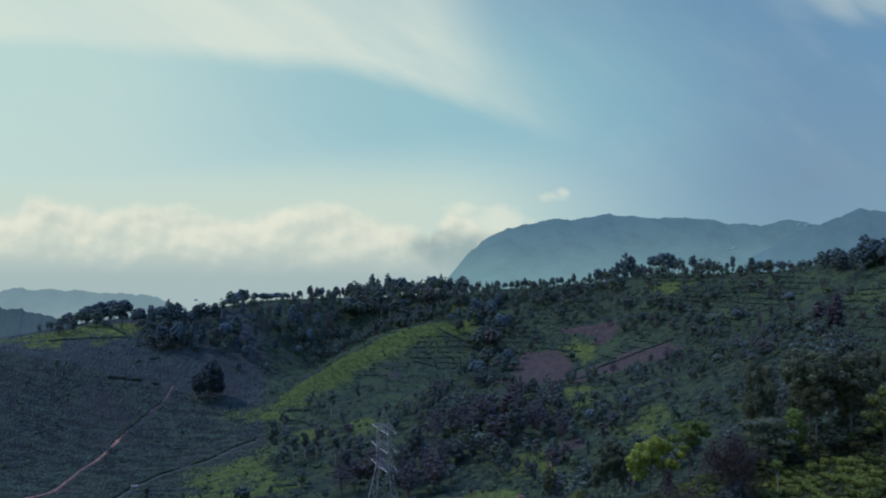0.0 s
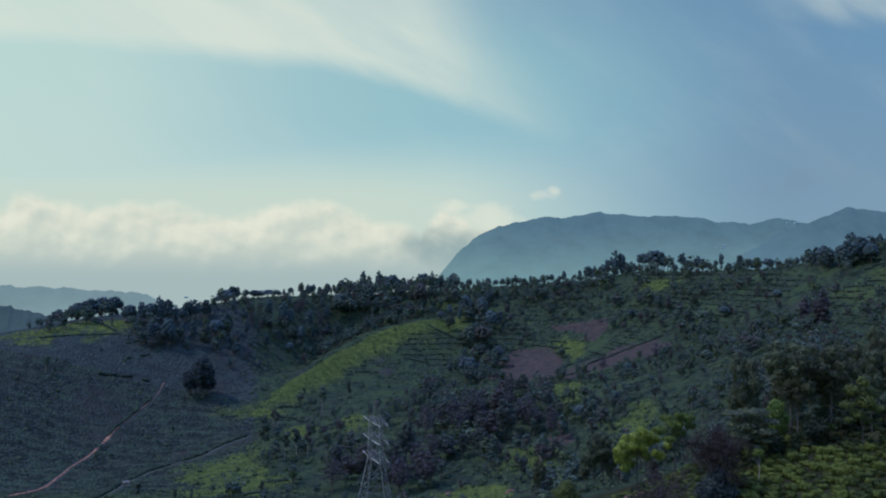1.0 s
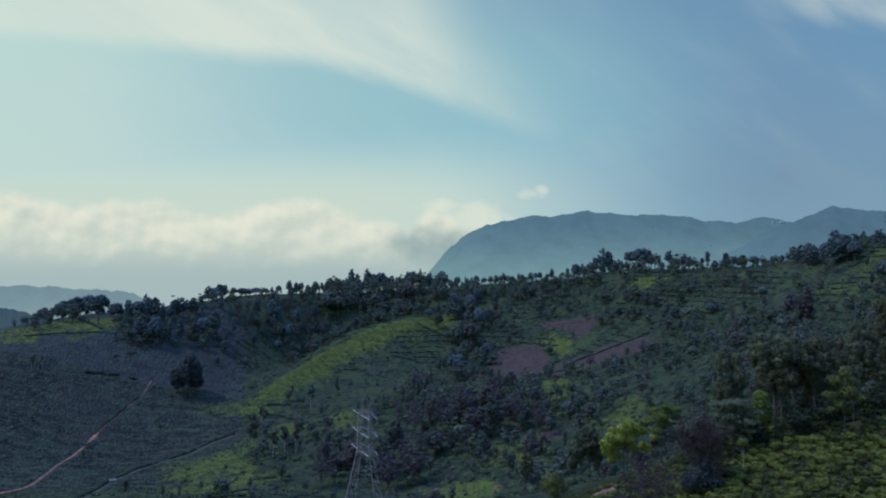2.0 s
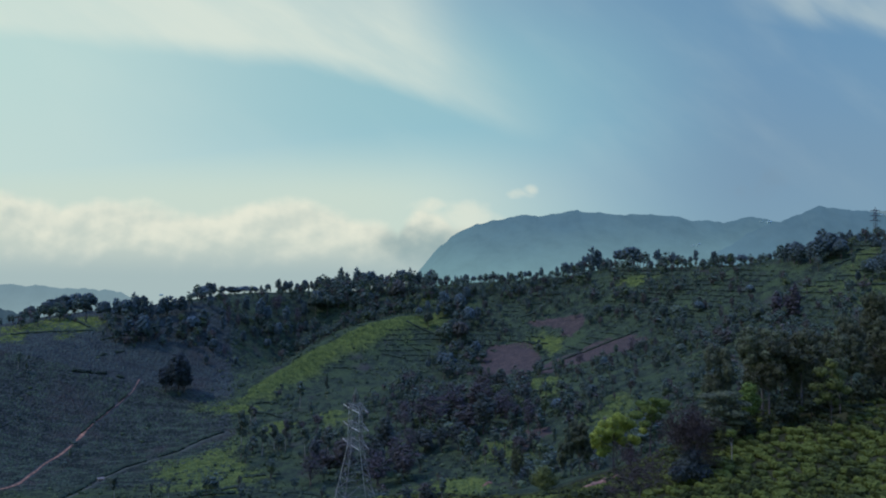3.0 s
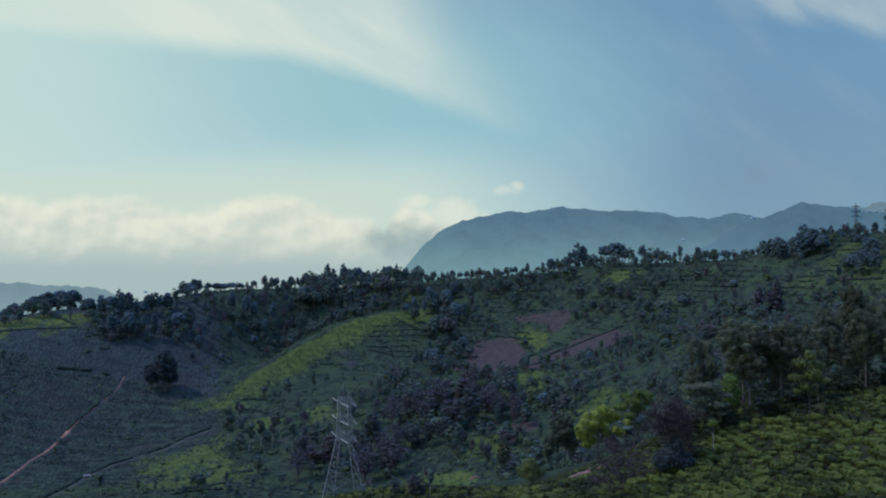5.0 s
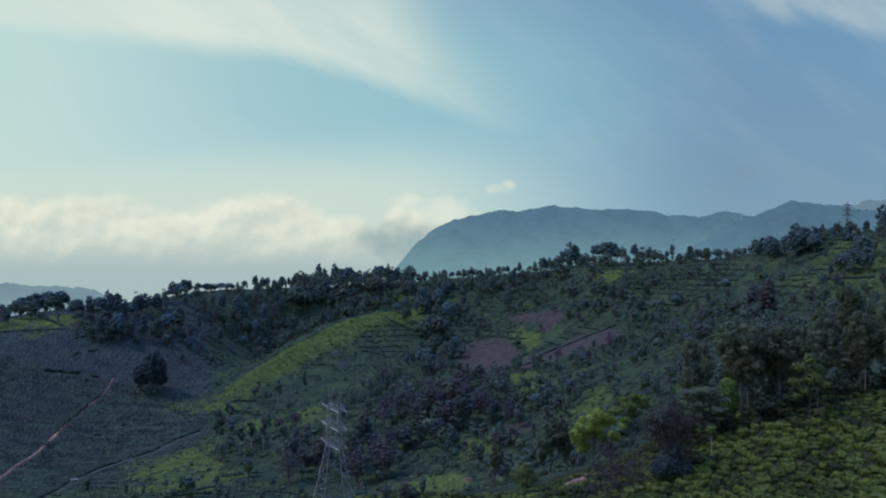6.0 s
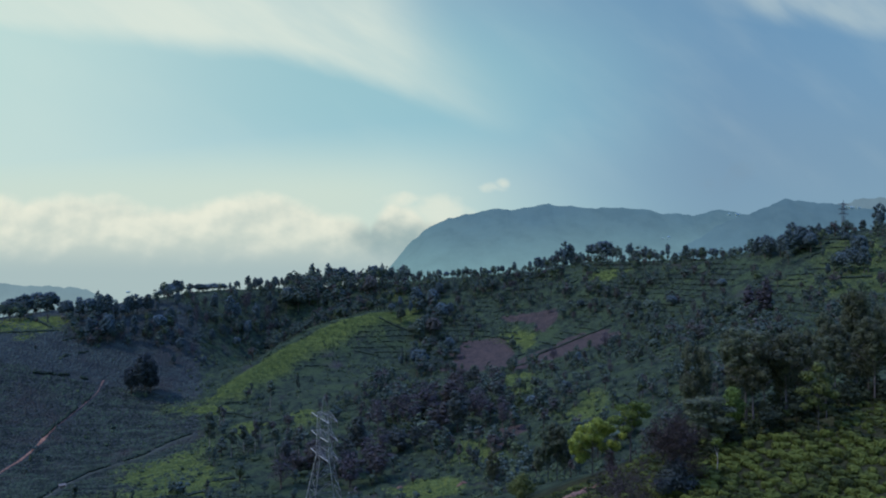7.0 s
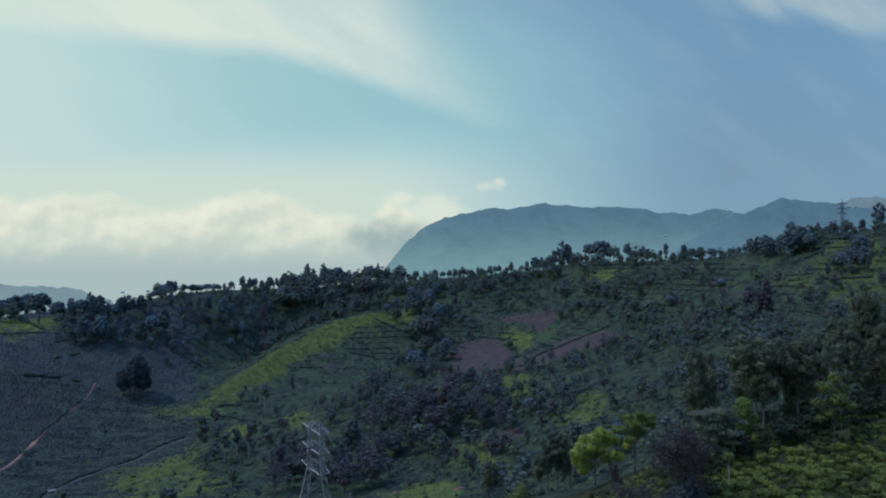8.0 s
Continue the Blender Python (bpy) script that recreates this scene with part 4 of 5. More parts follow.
def height_of(x, y, phase=False):
    x, y = np.atleast_1d(np.asarray(x, float)), np.atleast_1d(np.asarray(y, float))
    h = np.full_like(x, LAND_LEVEL)
    for j, row in enumerate(SWELLS):
        wy = np.exp(-(y - SWELL_ORIGIN[1] - j * SWELL_STEP) ** 2 / (2 * SWELL_WIDTH ** 2))
        for i, c in enumerate(row):
            h += c * wy * np.exp(-(x - SWELL_ORIGIN[0] - i * SWELL_STEP) ** 2 / (2 * SWELL_WIDTH ** 2))
    for cx, cy, a, b, turn, c in KNOLLS:
        co, si = math.cos(radians(turn)), math.sin(radians(turn))
        p, q = (x - cx) * co + (y - cy) * si, -(x - cx) * si + (y - cy) * co
        h += c * np.exp(-(p / a) ** 2 / 2 - (q / b) ** 2 / 2)
    h += spur_ridge(x, y)
    # behind the ridge crest the land falls away to the plains
    r = np.hypot(x, y)
    back = np.maximum(0, r - np.interp(np.degrees(np.arctan2(x, y)), [c[0] for c in CREST], [c[1] for c in CREST]))
    h -= np.minimum(0.45 * (np.sqrt(back ** 2 + 144) - 12), 110)
    h -= 90 * smooth(r, 860, 1500)
    h += 9 * fbm(x, y, 400.0, 5) * smooth(r, 1000, 1800)
    # terraces cut along the slope, and small unevenness
    terraced = terrace_zone(x, y, r)
    step = 1.9
    lev = h / step + 0.5 * fbm(x, y, 45.0, 21)
    part_ = lev - np.floor(lev)
    if phase:
        return part_, np.floor(lev), terraced
    h += 0.6 * terraced * step * (smooth(part_, 0.62, 1.0) - part_)
    h += 0.22 * fbm(x, y, 9.0, 31) * smooth(r, 20, 60) * (1 - smooth(r, 900, 1200))
    return h


def ground_z(x, y):
    return float(height_of(x, y)[0])


def near_line(x, y, line):
    """Distance of places from a broken line."""
    out = np.full_like(x, 1e9)
    for (ax, ay), (bx, by) in zip(line, line[1:]):
        dx, dy = bx - ax, by - ay
        t = np.clip(((x - ax) * dx + (y - ay) * dy) / (dx * dx + dy * dy + 1e-9), 0, 1)
        out = np.minimum(out, np.hypot(x - ax - t * dx, y - ay - t * dy))
    return out


def beside_spur(x, y):
    """Distance from the spur's crest, which side of it (front is positive), and its rise there."""
    side, rise, best = np.zeros_like(x), np.zeros_like(x), np.full_like(x, 1e9)
    for k, ((ax, ay), (bx, by)) in enumerate(zip(SPUR, SPUR[1:])):
        dx, dy = bx - ax, by - ay
        n = math.hypot(dx, dy)
        t = np.clip(((x - ax) * dx + (y - ay) * dy) / n ** 2, 0, 1)
        q = np.hypot(x - ax - t * dx, y - ay - t * dy)
        cross = ((x - ax) * dy - (y - ay) * dx) / n
        near = q < best
        side[near], best[near] = cross[near], q[near]
        rise[near] = (SPUR_RISE[k] + (SPUR_RISE[k + 1] - SPUR_RISE[k]) * t)[near]
    return best, side, rise


def spur_ridge(x, y):
    """The spur's rounded back: a long face to the front, a short one behind."""
    d, side, rise = beside_spur(x, y)
    return rise * np.exp(-(d / np.where(side > 0, 34.0, 16.0)) ** 2)


def spur_grass(x, y):
    """Grass of the spur, its sunlit strip put into the cover, sharp along the crest."""
    d, side, rise = beside_spur(x, y)
    warp = 5 * fbm(x, y, 16.0, 66)
    return np.where(side > 0, smooth(d + 1.4 * warp, 32, 2), smooth(d, 4, 1.5))


def grassy(x, y):
    fields = functools.reduce(np.maximum, [FIELD_GREEN[k] * field(x, y, c, 7.0, 7.0, 20 + k) for k, c in enumerate(GRASS_FIELDS)])
    fields = fields * np.clip(0.86 + 0.3 * fbm(x, y, 22.0, 97, 4), 0.3, 1)
    return np.maximum(np.maximum(0.9 * patches(x, y, GRASS, 4), fields), spur_grass(x, y))


def tea_zone(x, y):
    """Old tea covers the western slope."""
    return smooth(x + 0.25 * (y - 450), -95, -125) * smooth(y, 330, 370) * smooth(y, 665, 640)


def build_ground():
    ang = np.concatenate([np.arange(-36, 42, 0.19), np.arange(42, 324, 4.0)])
    rad = np.concatenate([np.geomspace(3, 60, 14)[:-1], np.arange(60, 840, 2.1), np.geomspace(840, 4900, 46)])
    a, r = np.meshgrid(np.radians(ang), rad)
    x, y = (np.sin(a) * r).ravel(), (np.cos(a) * r).ravel()
    z = height_of(x, y)
    na, nr = len(ang), len(rad)
    i, j = np.meshgrid(np.arange(na), np.arange(nr - 1))
    i2 = (i + 1) % na
    faces = np.stack([j * na + i, (j + 1) * na + i, (j + 1) * na + i2, j * na + i2], -1).reshape(-1, 4)[:, ::-1]
    verts = np.stack([x, y, z], 1)
    verts = np.vstack([verts, [0, 0, ground_z(0, 0)]])
    k = len(verts) - 1
    fl = faces.tolist() + [(k, (q + 1) % na, q) for q in range(na)]
    me = mesh_of("ground", verts.tolist(), fl, HILLSIDE, True)
    soil = soil_cover(x, y)
    grass = grassy(x, y) * (1 - soil)
    tea = np.maximum(tea_zone(x, y), 0) * (1 - grass)
    near_tea = smooth(np.hypot(x - 45, y - 95), 62, 48)
    col = np.zeros((len(verts), 4), np.float32)
    col[:-1, 0], col[:-1, 1], col[:-1, 2], col[:-1, 3] = soil, grass, tea, near_tea
    layer = me.color_attributes.new("cover", "FLOAT_COLOR", "POINT")
    layer.data.foreach_set("color", col.ravel())
    return tagged(new("ground", me), "green terraced hillsides with grass, scrub and red soil", "ground", kind="structure")


build_ground()


def ribbon(name, line, width, mat, label, lift=0.12, narrow=()):
    """A worn track that follows the ground."""
    pts = []
    for (ax, ay), (bx, by) in zip(line, line[1:]):
        n = max(2, int(math.hypot(bx - ax, by - ay) / 1.5))
        pts += [(ax + (bx - ax) * i / n, ay + (by - ay) * i / n) for i in range(n)]
    pts.append(line[-1])
    P = np.array(pts)
    for _ in range(6):
        P[1:-1] = (P[:-2] + 2 * P[1:-1] + P[2:]) / 4
    t = np.gradient(P, axis=0)
    t /= np.linalg.norm(t, axis=1)[:, None] + 1e-9
    nrm = np.stack([-t[:, 1], t[:, 0]], 1)
    w = width * (1 + 0.45 * fbm(P[:, 0], P[:, 1], 9.0, 77))[:, None] / 2
    if narrow:
        w *= np.interp(np.linspace(0, 1, len(P)), *zip(*narrow))[:, None]
    cols = [P + nrm * w * s for s in (-1.0, -0.4, 0.4, 1.0)]
    v = []
    for c, up in zip(cols, (-0.1, lift, lift, -0.1)):
        v.append(np.column_stack([c, height_of(c[:, 0], c[:, 1]) + up + 0.1]))
    n = len(P)
    verts = np.vstack(v)
    f = [(k * n + i, k * n + i + 1, (k + 1) * n + i + 1, (k + 1) * n + i) for k in range(3) for i in range(n - 1)]
    return tagged(new(name, mesh_of(name, verts.tolist(), f, mat, True)), label, "path", kind="structure")


ribbon("dirt_path", PATH_LINE[3:] + PATH_LINE_LOW, 1.35, EARTH, "reddish worn dirt path down the tea slope", 0.3, ((0, 0.6), (0.1, 1.5), (0.3, 1.0), (0.42, 0.7), (0.7, 1.1), (1, 1.0)))
# darker earth puts the hedge's shade into the top stretch
ribbon("dirt_path", PATH_LINE[:4], 0.8, EARTH_DARK, "narrow top of the dirt path, darkened for hedge shade", 0.2, ((0, 2.2), (0.12, 1.2), (0.3, 0.7), (1, 0.9)))
ribbon("valley_track", VALLEY_TRACK, 1.3, EARTH_DULL, "grey-green grassy track along the valley floor", 0.2)

# ---- far hills ----


def massif(name, profile, y, run, mat, label, rough, base=-150.0, seed=1):
    """A far range: its skyline falls to the valley in gullied slopes before and behind."""
    xs = np.linspace(profile[0][0], profile[-1][0], 520)
    zs = np.interp(xs, [p[0] for p in profile], [p[1] for p in profile])
    zs = zs + rough * fbm(xs, np.zeros_like(xs), (xs[-1] - xs[0]) / 22, seed, 3)
    # clumps of trees along the top
    zs = zs + rough * 0.4 * np.maximum(0, fbm(xs, np.zeros_like(xs), 26.0, seed + 40, 2)) ** 0.7
    rows = 41
    s = np.linspace(-1, 1, rows)
    X, S = np.meshgrid(xs, s)
    Z = np.tile(zs, (rows, 1))
    fall = np.abs(S) ** 0.85
    gully = fbm(X, S * run, run * 0.35, seed + 9, 5)
    H = base + (Z - base) * (1 - fall) + gully * rough * 5 * np.clip(np.abs(S) * 2, 0, 1) * (1 - fall)
    Y = y + S * run
    X = X * (1 + S * run / y * 0.6)
    verts = np.stack([X.ravel(), Y.ravel(), H.ravel()], 1)
    n = len(xs)
    f = [(j * n + i, j * n + i + 1, (j + 1) * n + i + 1, (j + 1) * n + i) for j in range(rows - 1) for i in range(n - 1)]
    return tagged(new(name, mesh_of(name, verts.tolist(), f, mat, True)), label, "mountain", kind="structure")


# far hills glow in haze colour, brighter towards their feet
HAZY = haze_glow_material("far_mountain", (0.100, 0.192, 0.285), (0.190, 0.325, 0.365), 0.80, 20, 420)
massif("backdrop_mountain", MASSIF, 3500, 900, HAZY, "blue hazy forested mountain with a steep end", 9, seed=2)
massif("backdrop_mountain", EAST_MASSIF, 2900, 700, haze_glow_material("east_mountain", (0.094, 0.180, 0.275), (0.125, 0.228, 0.305), 0.80, 80, 380), "blue hazy mountain shoulder with scattered pale buildings", 6, seed=4)
massif("backdrop_range", HAZE_RANGE, 3900, 500, haze_glow_material("haze_range", (0.17, 0.26, 0.34), (0.2, 0.3, 0.38), 0.8, 100, 480), "pale hazy far ridge", 8, seed=6)
massif("backdrop_hill", PALE_HILL, 1800, 420, haze_glow_material("pale_hill", (0.20, 0.30, 0.36), (0.29, 0.40, 0.43), 0.82, -50, 100), "pale misty wooded hill across the valley", 5, seed=8)
massif("backdrop_hill", BLUE_HILL, 1000, 220, haze_glow_material("blue_hill", (0.055, 0.10, 0.155), (0.09, 0.15, 0.21), 0.55, -50, 80), "dark blue wooded hill in the shaded valley", 3, seed=12)

# ---- trees ----
KINDS = {}


def kind_of(name, maker, variants, height):
    KINDS[name] = []
    for k in range(variants):
        ob = maker(k)
        tops = sorted(v.co.z for child in ob.children for v in child.data.vertices)
        KINDS[name].append([ob, tops[int(len(tops) * 0.975)], False])


kind_of("broad", lambda k: broad_tree(20 + k, LEAF_HAZED, 1300, 0.32, 12.0, 0.46 + 0.08 * k, lumps=22, lump=0.85, core=0.72), 5, 12.0)
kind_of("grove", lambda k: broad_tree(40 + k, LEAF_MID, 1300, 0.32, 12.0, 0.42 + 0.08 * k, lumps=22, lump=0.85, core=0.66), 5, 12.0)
kind_of("column", lambda k: round_tree(60 + k, LEAF_HAZED, 1300, 0.34, 14.0, 0.36 + 0.05 * k, 0.06, None, 30, 1.08, core=0.72), 4, 14.0)
kind_of("spire", lambda k: slim_tree(75 + k, LEAF_HAZED, 1000, 0.34, 14.0, 0.19 + 0.03 * k, 0.1), 3, 14.0)
kind_of("cone", lambda k: slim_tree(70 + k, LEAF_PURPLE, 900, 0.4, 14.0, 0.17, 0.04), 2, 14.0)
kind_of("umbrella", lambda k: flat_tree(80 + k, LEAF_HAZED, 1100, 0.32), 3, 9.6)
kind_of("lopped", lambda k: lopped_tree(100 + k, LEAF_MID, 420, 0.5), 4, 14.0)
kind_of("large", lambda k: broad_tree(120 + k, LEAF_NEAR, 8000, 0.22, 16.0, 0.55 + 0.08 * k, (0.46, 0.38, 0.48, 0.42)[k], BARK_GREY, 30, 0.62, 9, core=0.48), 4, 16.0)
kind_of("dome", lambda k: round_tree(180 + k, LEAF_HAZED, 1300, 0.31, 12.0, 0.55 + 0.1 * k, 0.08 + 0.06 * k, None, 32, core=0.72), 4, 12.0)
kind_of("green_dome", lambda k: round_tree(190 + k, LEAF_MID, 1300, 0.31, 12.0, 0.5 + 0.1 * k, 0.1 + 0.08 * k, None, 32, core=0.72), 4, 12.0)
kind_of("stemmed", lambda k: round_tree(210 + k, LEAF_HAZED, 900, 0.32, 12.0, 0.40 + 0.08 * k, 0.2 + 0.06 * k, None, 18, 1.08, core=0.7), 4, 12.0)
kind_of("bushy", lambda k: broad_tree(160 + k, LEAF_HAZED, 1400, 0.34, 12.0, 0.5 + 0.12 * k, 0.02, None, 24, 0.9, core=0.72), 3, 12.0)
kind_of("wood", lambda k: broad_tree(270 + k, LEAF_WOOD, 1700, 0.28, 12.0, 0.5 + 0.1 * k, 0.16, None, 24, 0.8, 8, core=0.6), 4, 12.0)
kind_of("old", lambda k: round_tree(250 + k, LEAF_SHADE, 5200, 0.24, 12.0, 0.56 + 0.06 * k, 0.05, None, 44, core=0.6), 3, 12.0)
kind_of("twiggy", lambda k: broad_tree(230 + k, LEAF_PURPLE, 1000, 0.24, 12.0, 0.46 + 0.08 * k, 0.2, None, 18, 0.85, 12, core=0.3), 4, 12.0)
kind_of("mass", lambda k: broad_tree(140 + k, LEAF_HAZED, 340, 0.46, 12.0, 0.52 + 0.1 * k, 0.12, None, 10, 1.15, 2, core=0.6), 5, 12.0)
kind_of("mass_tall", lambda k: round_tree(150 + k, LEAF_HAZED, 340, 0.44, 12.0, 0.40 + 0.08 * k, 0.2, None, 11, 1.05, core=0.6), 3, 12.0)

pick = random.Random(7)


def plant(kind, x, y, h, label, group, wide=1.0, sink=0.3):
    """Plants one tree of a kind, h metres high, on the ground."""
    slot = pick.choice(KINDS[kind])
    s = h / slot[1]
    w = min(max(s * wide * pick.uniform(0.72, 1.3), s * 0.5), s * 2.2)
    m = Matrix.LocRotScale((x, y, ground_z(x, y) - sink), Euler((0, 0, pick.uniform(0, 6.28))), (w, w, s))
    if slot[2]:
        ob = copy_thing(slot[0], m @ Matrix.Diagonal((*(1 / v for v in slot[0].scale), 1)))
    else:
        ob, slot[2] = slot[0], True
        ob.matrix_basis = m
    return tagged(ob, label, "tree", group)


MASSED = {"crown": Shape(), "trunk": Shape()}
SHADED = {"crown": Shape(), "trunk": Shape()}
# undergrowth leaves darkened in colour for the shade below the near trees
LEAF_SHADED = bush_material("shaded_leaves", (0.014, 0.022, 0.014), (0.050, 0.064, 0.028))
# some of the haze over the slopes goes into this bluish leaf colour
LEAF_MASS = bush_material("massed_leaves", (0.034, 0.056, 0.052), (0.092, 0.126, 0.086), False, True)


def strew_tree(kind, x, y, h, into=MASSED):
    """Adds one small tree to the massed woodland."""
    slot = pick.choice(KINDS[kind])
    s = h / slot[1]
    w, a = s * pick.uniform(0.75, 1.25), pick.uniform(0, 6.28)
    c, d, z = math.cos(a) * w, math.sin(a) * w, ground_z(x, y) - 0.2
    for child in slot[0].children:
        key = child.name.split(".")[0]
        vs = np.array([v.co[:] for v in child.data.vertices])
        vs = np.stack([vs[:, 0] * c - vs[:, 1] * d + x, vs[:, 0] * d + vs[:, 1] * c + y, vs[:, 2] * s + z], 1)
        fs = [tuple(p.vertices) for p in child.data.polygons]
        into[key].add(vs.tolist(), fs)


def grove(rows, kinds, label, group, wide=1.0, extra=0):
    for x, y, h in rows:
        for _ in range(extra):
            strew_tree(pick.choice(("mass", "mass_tall")), x + pick.uniform(-6, 6), y + pick.uniform(-48, 6), max(4.5, h * pick.uniform(0.55, 1.0)))
        plant(pick.choice(kinds), x + pick.uniform(-2.5, 2.5), y, h * pick.uniform(0.74, 1.16), label, group, wide)


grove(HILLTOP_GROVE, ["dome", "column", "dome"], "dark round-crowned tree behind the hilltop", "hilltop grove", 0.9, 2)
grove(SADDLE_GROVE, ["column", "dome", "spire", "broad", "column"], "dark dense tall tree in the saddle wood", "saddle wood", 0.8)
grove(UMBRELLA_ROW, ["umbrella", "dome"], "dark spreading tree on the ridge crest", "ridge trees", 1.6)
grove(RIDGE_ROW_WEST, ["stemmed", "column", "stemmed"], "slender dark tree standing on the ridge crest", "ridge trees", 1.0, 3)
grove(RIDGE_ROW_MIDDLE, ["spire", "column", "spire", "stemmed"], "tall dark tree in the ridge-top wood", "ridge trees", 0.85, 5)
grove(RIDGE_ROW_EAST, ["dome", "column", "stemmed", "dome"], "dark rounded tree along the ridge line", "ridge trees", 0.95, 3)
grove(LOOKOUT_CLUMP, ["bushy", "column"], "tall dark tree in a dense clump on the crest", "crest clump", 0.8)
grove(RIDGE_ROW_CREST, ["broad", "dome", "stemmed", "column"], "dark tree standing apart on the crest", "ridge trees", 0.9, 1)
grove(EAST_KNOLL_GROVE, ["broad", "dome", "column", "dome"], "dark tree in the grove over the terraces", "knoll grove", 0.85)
grove(EDGE_TREES, ["broad"], "tall dark tree at the terrace top", "knoll grove", 0.8)
grove(DARK_CONES, ["cone"], "dark purplish pointed tree below the terraces", "dark pointed trees", 1.5)
grove(SLOPE_TREES_EAST, ["green_dome", "grove", "dome", "twiggy"], "green tree among scrub on the slope", "slope trees")
grove(BELT_TREES, ["dome", "green_dome", "column"], "dark bushy tree in the belt below the ridge", "belt trees", 0.8)
grove(HOLLOW_TREES, ["dome", "column", "broad", "twiggy"], "dark tree in the shaded hollow", "hollow trees", 0.8)
grove(RAVINE_TREES, ["twiggy", "wood", "wood"], "dark half-bare tree in the ravine wood", "ravine trees", 1.15)
grove(VALLEY_TREES, ["lopped", "wood", "lopped"], "thin shade tree over the valley fields", "valley trees")
grove(OLD_TREE, ["old"], "large dark rounded old tree beside the path", "old trees", 0.85)
grove(DARK_PAIR, ["large"], "dark thin-trunked tree below the tea field", "near trees", 0.6)
grove(BIG_TREES, ["large"], "tall dark green broad-leaved tree behind the tea", "near wood", 0.85)
grove(TALL_TREES, ["large"], "tall slender tree deep in the near wood", "near wood", 0.42)


# small trees and tall scrub strewn over the slopes
def strewn(count, seed, x0, x1, y0, y1, accept):
    """Random places on the land that suit a rule."""
    rng = np.random.default_rng(seed)
    x, y = rng.uniform(x0, x1, count * 6), rng.uniform(y0, y1, count * 6)
    keep = rng.uniform(0, 1, len(x)) < accept(x, y)
    return x[keep][:count], y[keep][:count], rng


def in_view(x, y):
    a = np.degrees(np.arctan2(x, y))
    return (a > -34) & (a < 39)


def wild(x, y):
    """Where nothing is farmed: thick in folds and belts, thin on fields."""
    field = np.maximum(soil_cover(x, y), np.maximum(grassy(x, y), tea_zone(x, y)))
    return (1 - 0.93 * field) * smooth(fbm(x, y, 60.0, 91), -1.1, 0.3) * in_view(x, y)


def wooded(x, y):
    """The belts of wood in the hollow, below the ridge and along the ravine."""
    return patches(x, y, WOODS, 17) * in_view(x, y) * (1 - grassy(x, y))


def in_tea(x, y):
    return 0.5 * in_view(x, y)


def under_wood(x, y):
    """Undergrowth in the near wood, thickened to stand for shade between the trunks."""
    return in_view(x, y) * (height_of(x, y) > 84) * (y > 112 + 0.12 * (x - 50))


for count, seed, box, low, high, kinds, rule in (
        (820, 5, (40, 345, 270, 725), 4.5, 12.0, ["mass", "mass_tall", "mass_tall"], wild),
        (420, 6, (-260, 130, 330, 760), 6.0, 14.0, ["mass", "mass_tall"], wooded),
        (170, 8, (-110, 110, 300, 540), 4.0, 10.0, ["mass", "mass_tall"], wild),
        (22, 9, (-330, -150, 400, 620), 2.5, 5.0, ["mass"], in_tea),
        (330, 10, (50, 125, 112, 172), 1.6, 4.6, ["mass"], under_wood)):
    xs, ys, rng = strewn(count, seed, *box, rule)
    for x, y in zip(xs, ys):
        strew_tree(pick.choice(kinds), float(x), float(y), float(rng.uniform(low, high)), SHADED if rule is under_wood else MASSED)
for store, key, name, label, mat in (
        (MASSED, "crown", "undergrowth_trees", "small green trees massed over the slopes", LEAF_MASS),
        (MASSED, "trunk", "undergrowth_stems", "thin stems of the massed small trees", BARK),
        (SHADED, "crown", "shaded_undergrowth", "undergrowth in the near wood, leaf colour darkened for shade", LEAF_SHADED),
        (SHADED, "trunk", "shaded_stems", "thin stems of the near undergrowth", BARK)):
    tagged(new(name, mesh_of(name, store[key].v, store[key].f, mat)), label, "woodland", kind="stuff")


for slots in KINDS.values():
    for ob, _, used in slots:
        if not used:
            for child in list(ob.children):
                bpy.data.objects.remove(child)
            bpy.data.objects.remove(ob)


def domes(x, y, size, tall, sides, rng, across=1.0, along=1.0, rings=((1.0, 0.0), (0.82, 0.62), (0.0, 1.0))):
    """Low rounded bushes as plain arrays: rings of (width, height) about each place."""
    n, z = len(x), height_of(x, y)
    turn = rng.uniform(0, 6.28, n)
    per = sides * (len(rings) - 1) + 1
    V = np.zeros((n, per, 3))
    for k, (w, h) in enumerate(rings[:-1]):
        for q in range(sides):
            a = turn + 2 * math.pi * q / sides
            r = size * w * rng.uniform(0.75, 1.25, n)
            V[:, k * sides + q] = np.stack([x + np.cos(a) * r * across, y + np.sin(a) * r * along, z + tall * h * rng.uniform(0.85, 1.1, n) - 0.15 * (h == 0)], 1)
    V[:, -1] = np.stack([x, y, z + tall * rings[-1][1]], 1)
    F = []
    for k in range(len(rings) - 2):
        for q in range(sides):
            q2 = (q + 1) % sides
            F.append((k * sides + q, k * sides + q2, (k + 1) * sides + q2, (k + 1) * sides + q))
    top = (len(rings) - 2) * sides
    T = [(top + q, top + (q + 1) % sides, per - 1) for q in range(sides)]
    off = (np.arange(n) * per)[:, None]
    out = []
    for f in F + T:
        out += (off + np.array(f)[None, :]).tolist()
    return V.reshape(-1, 3).tolist(), out


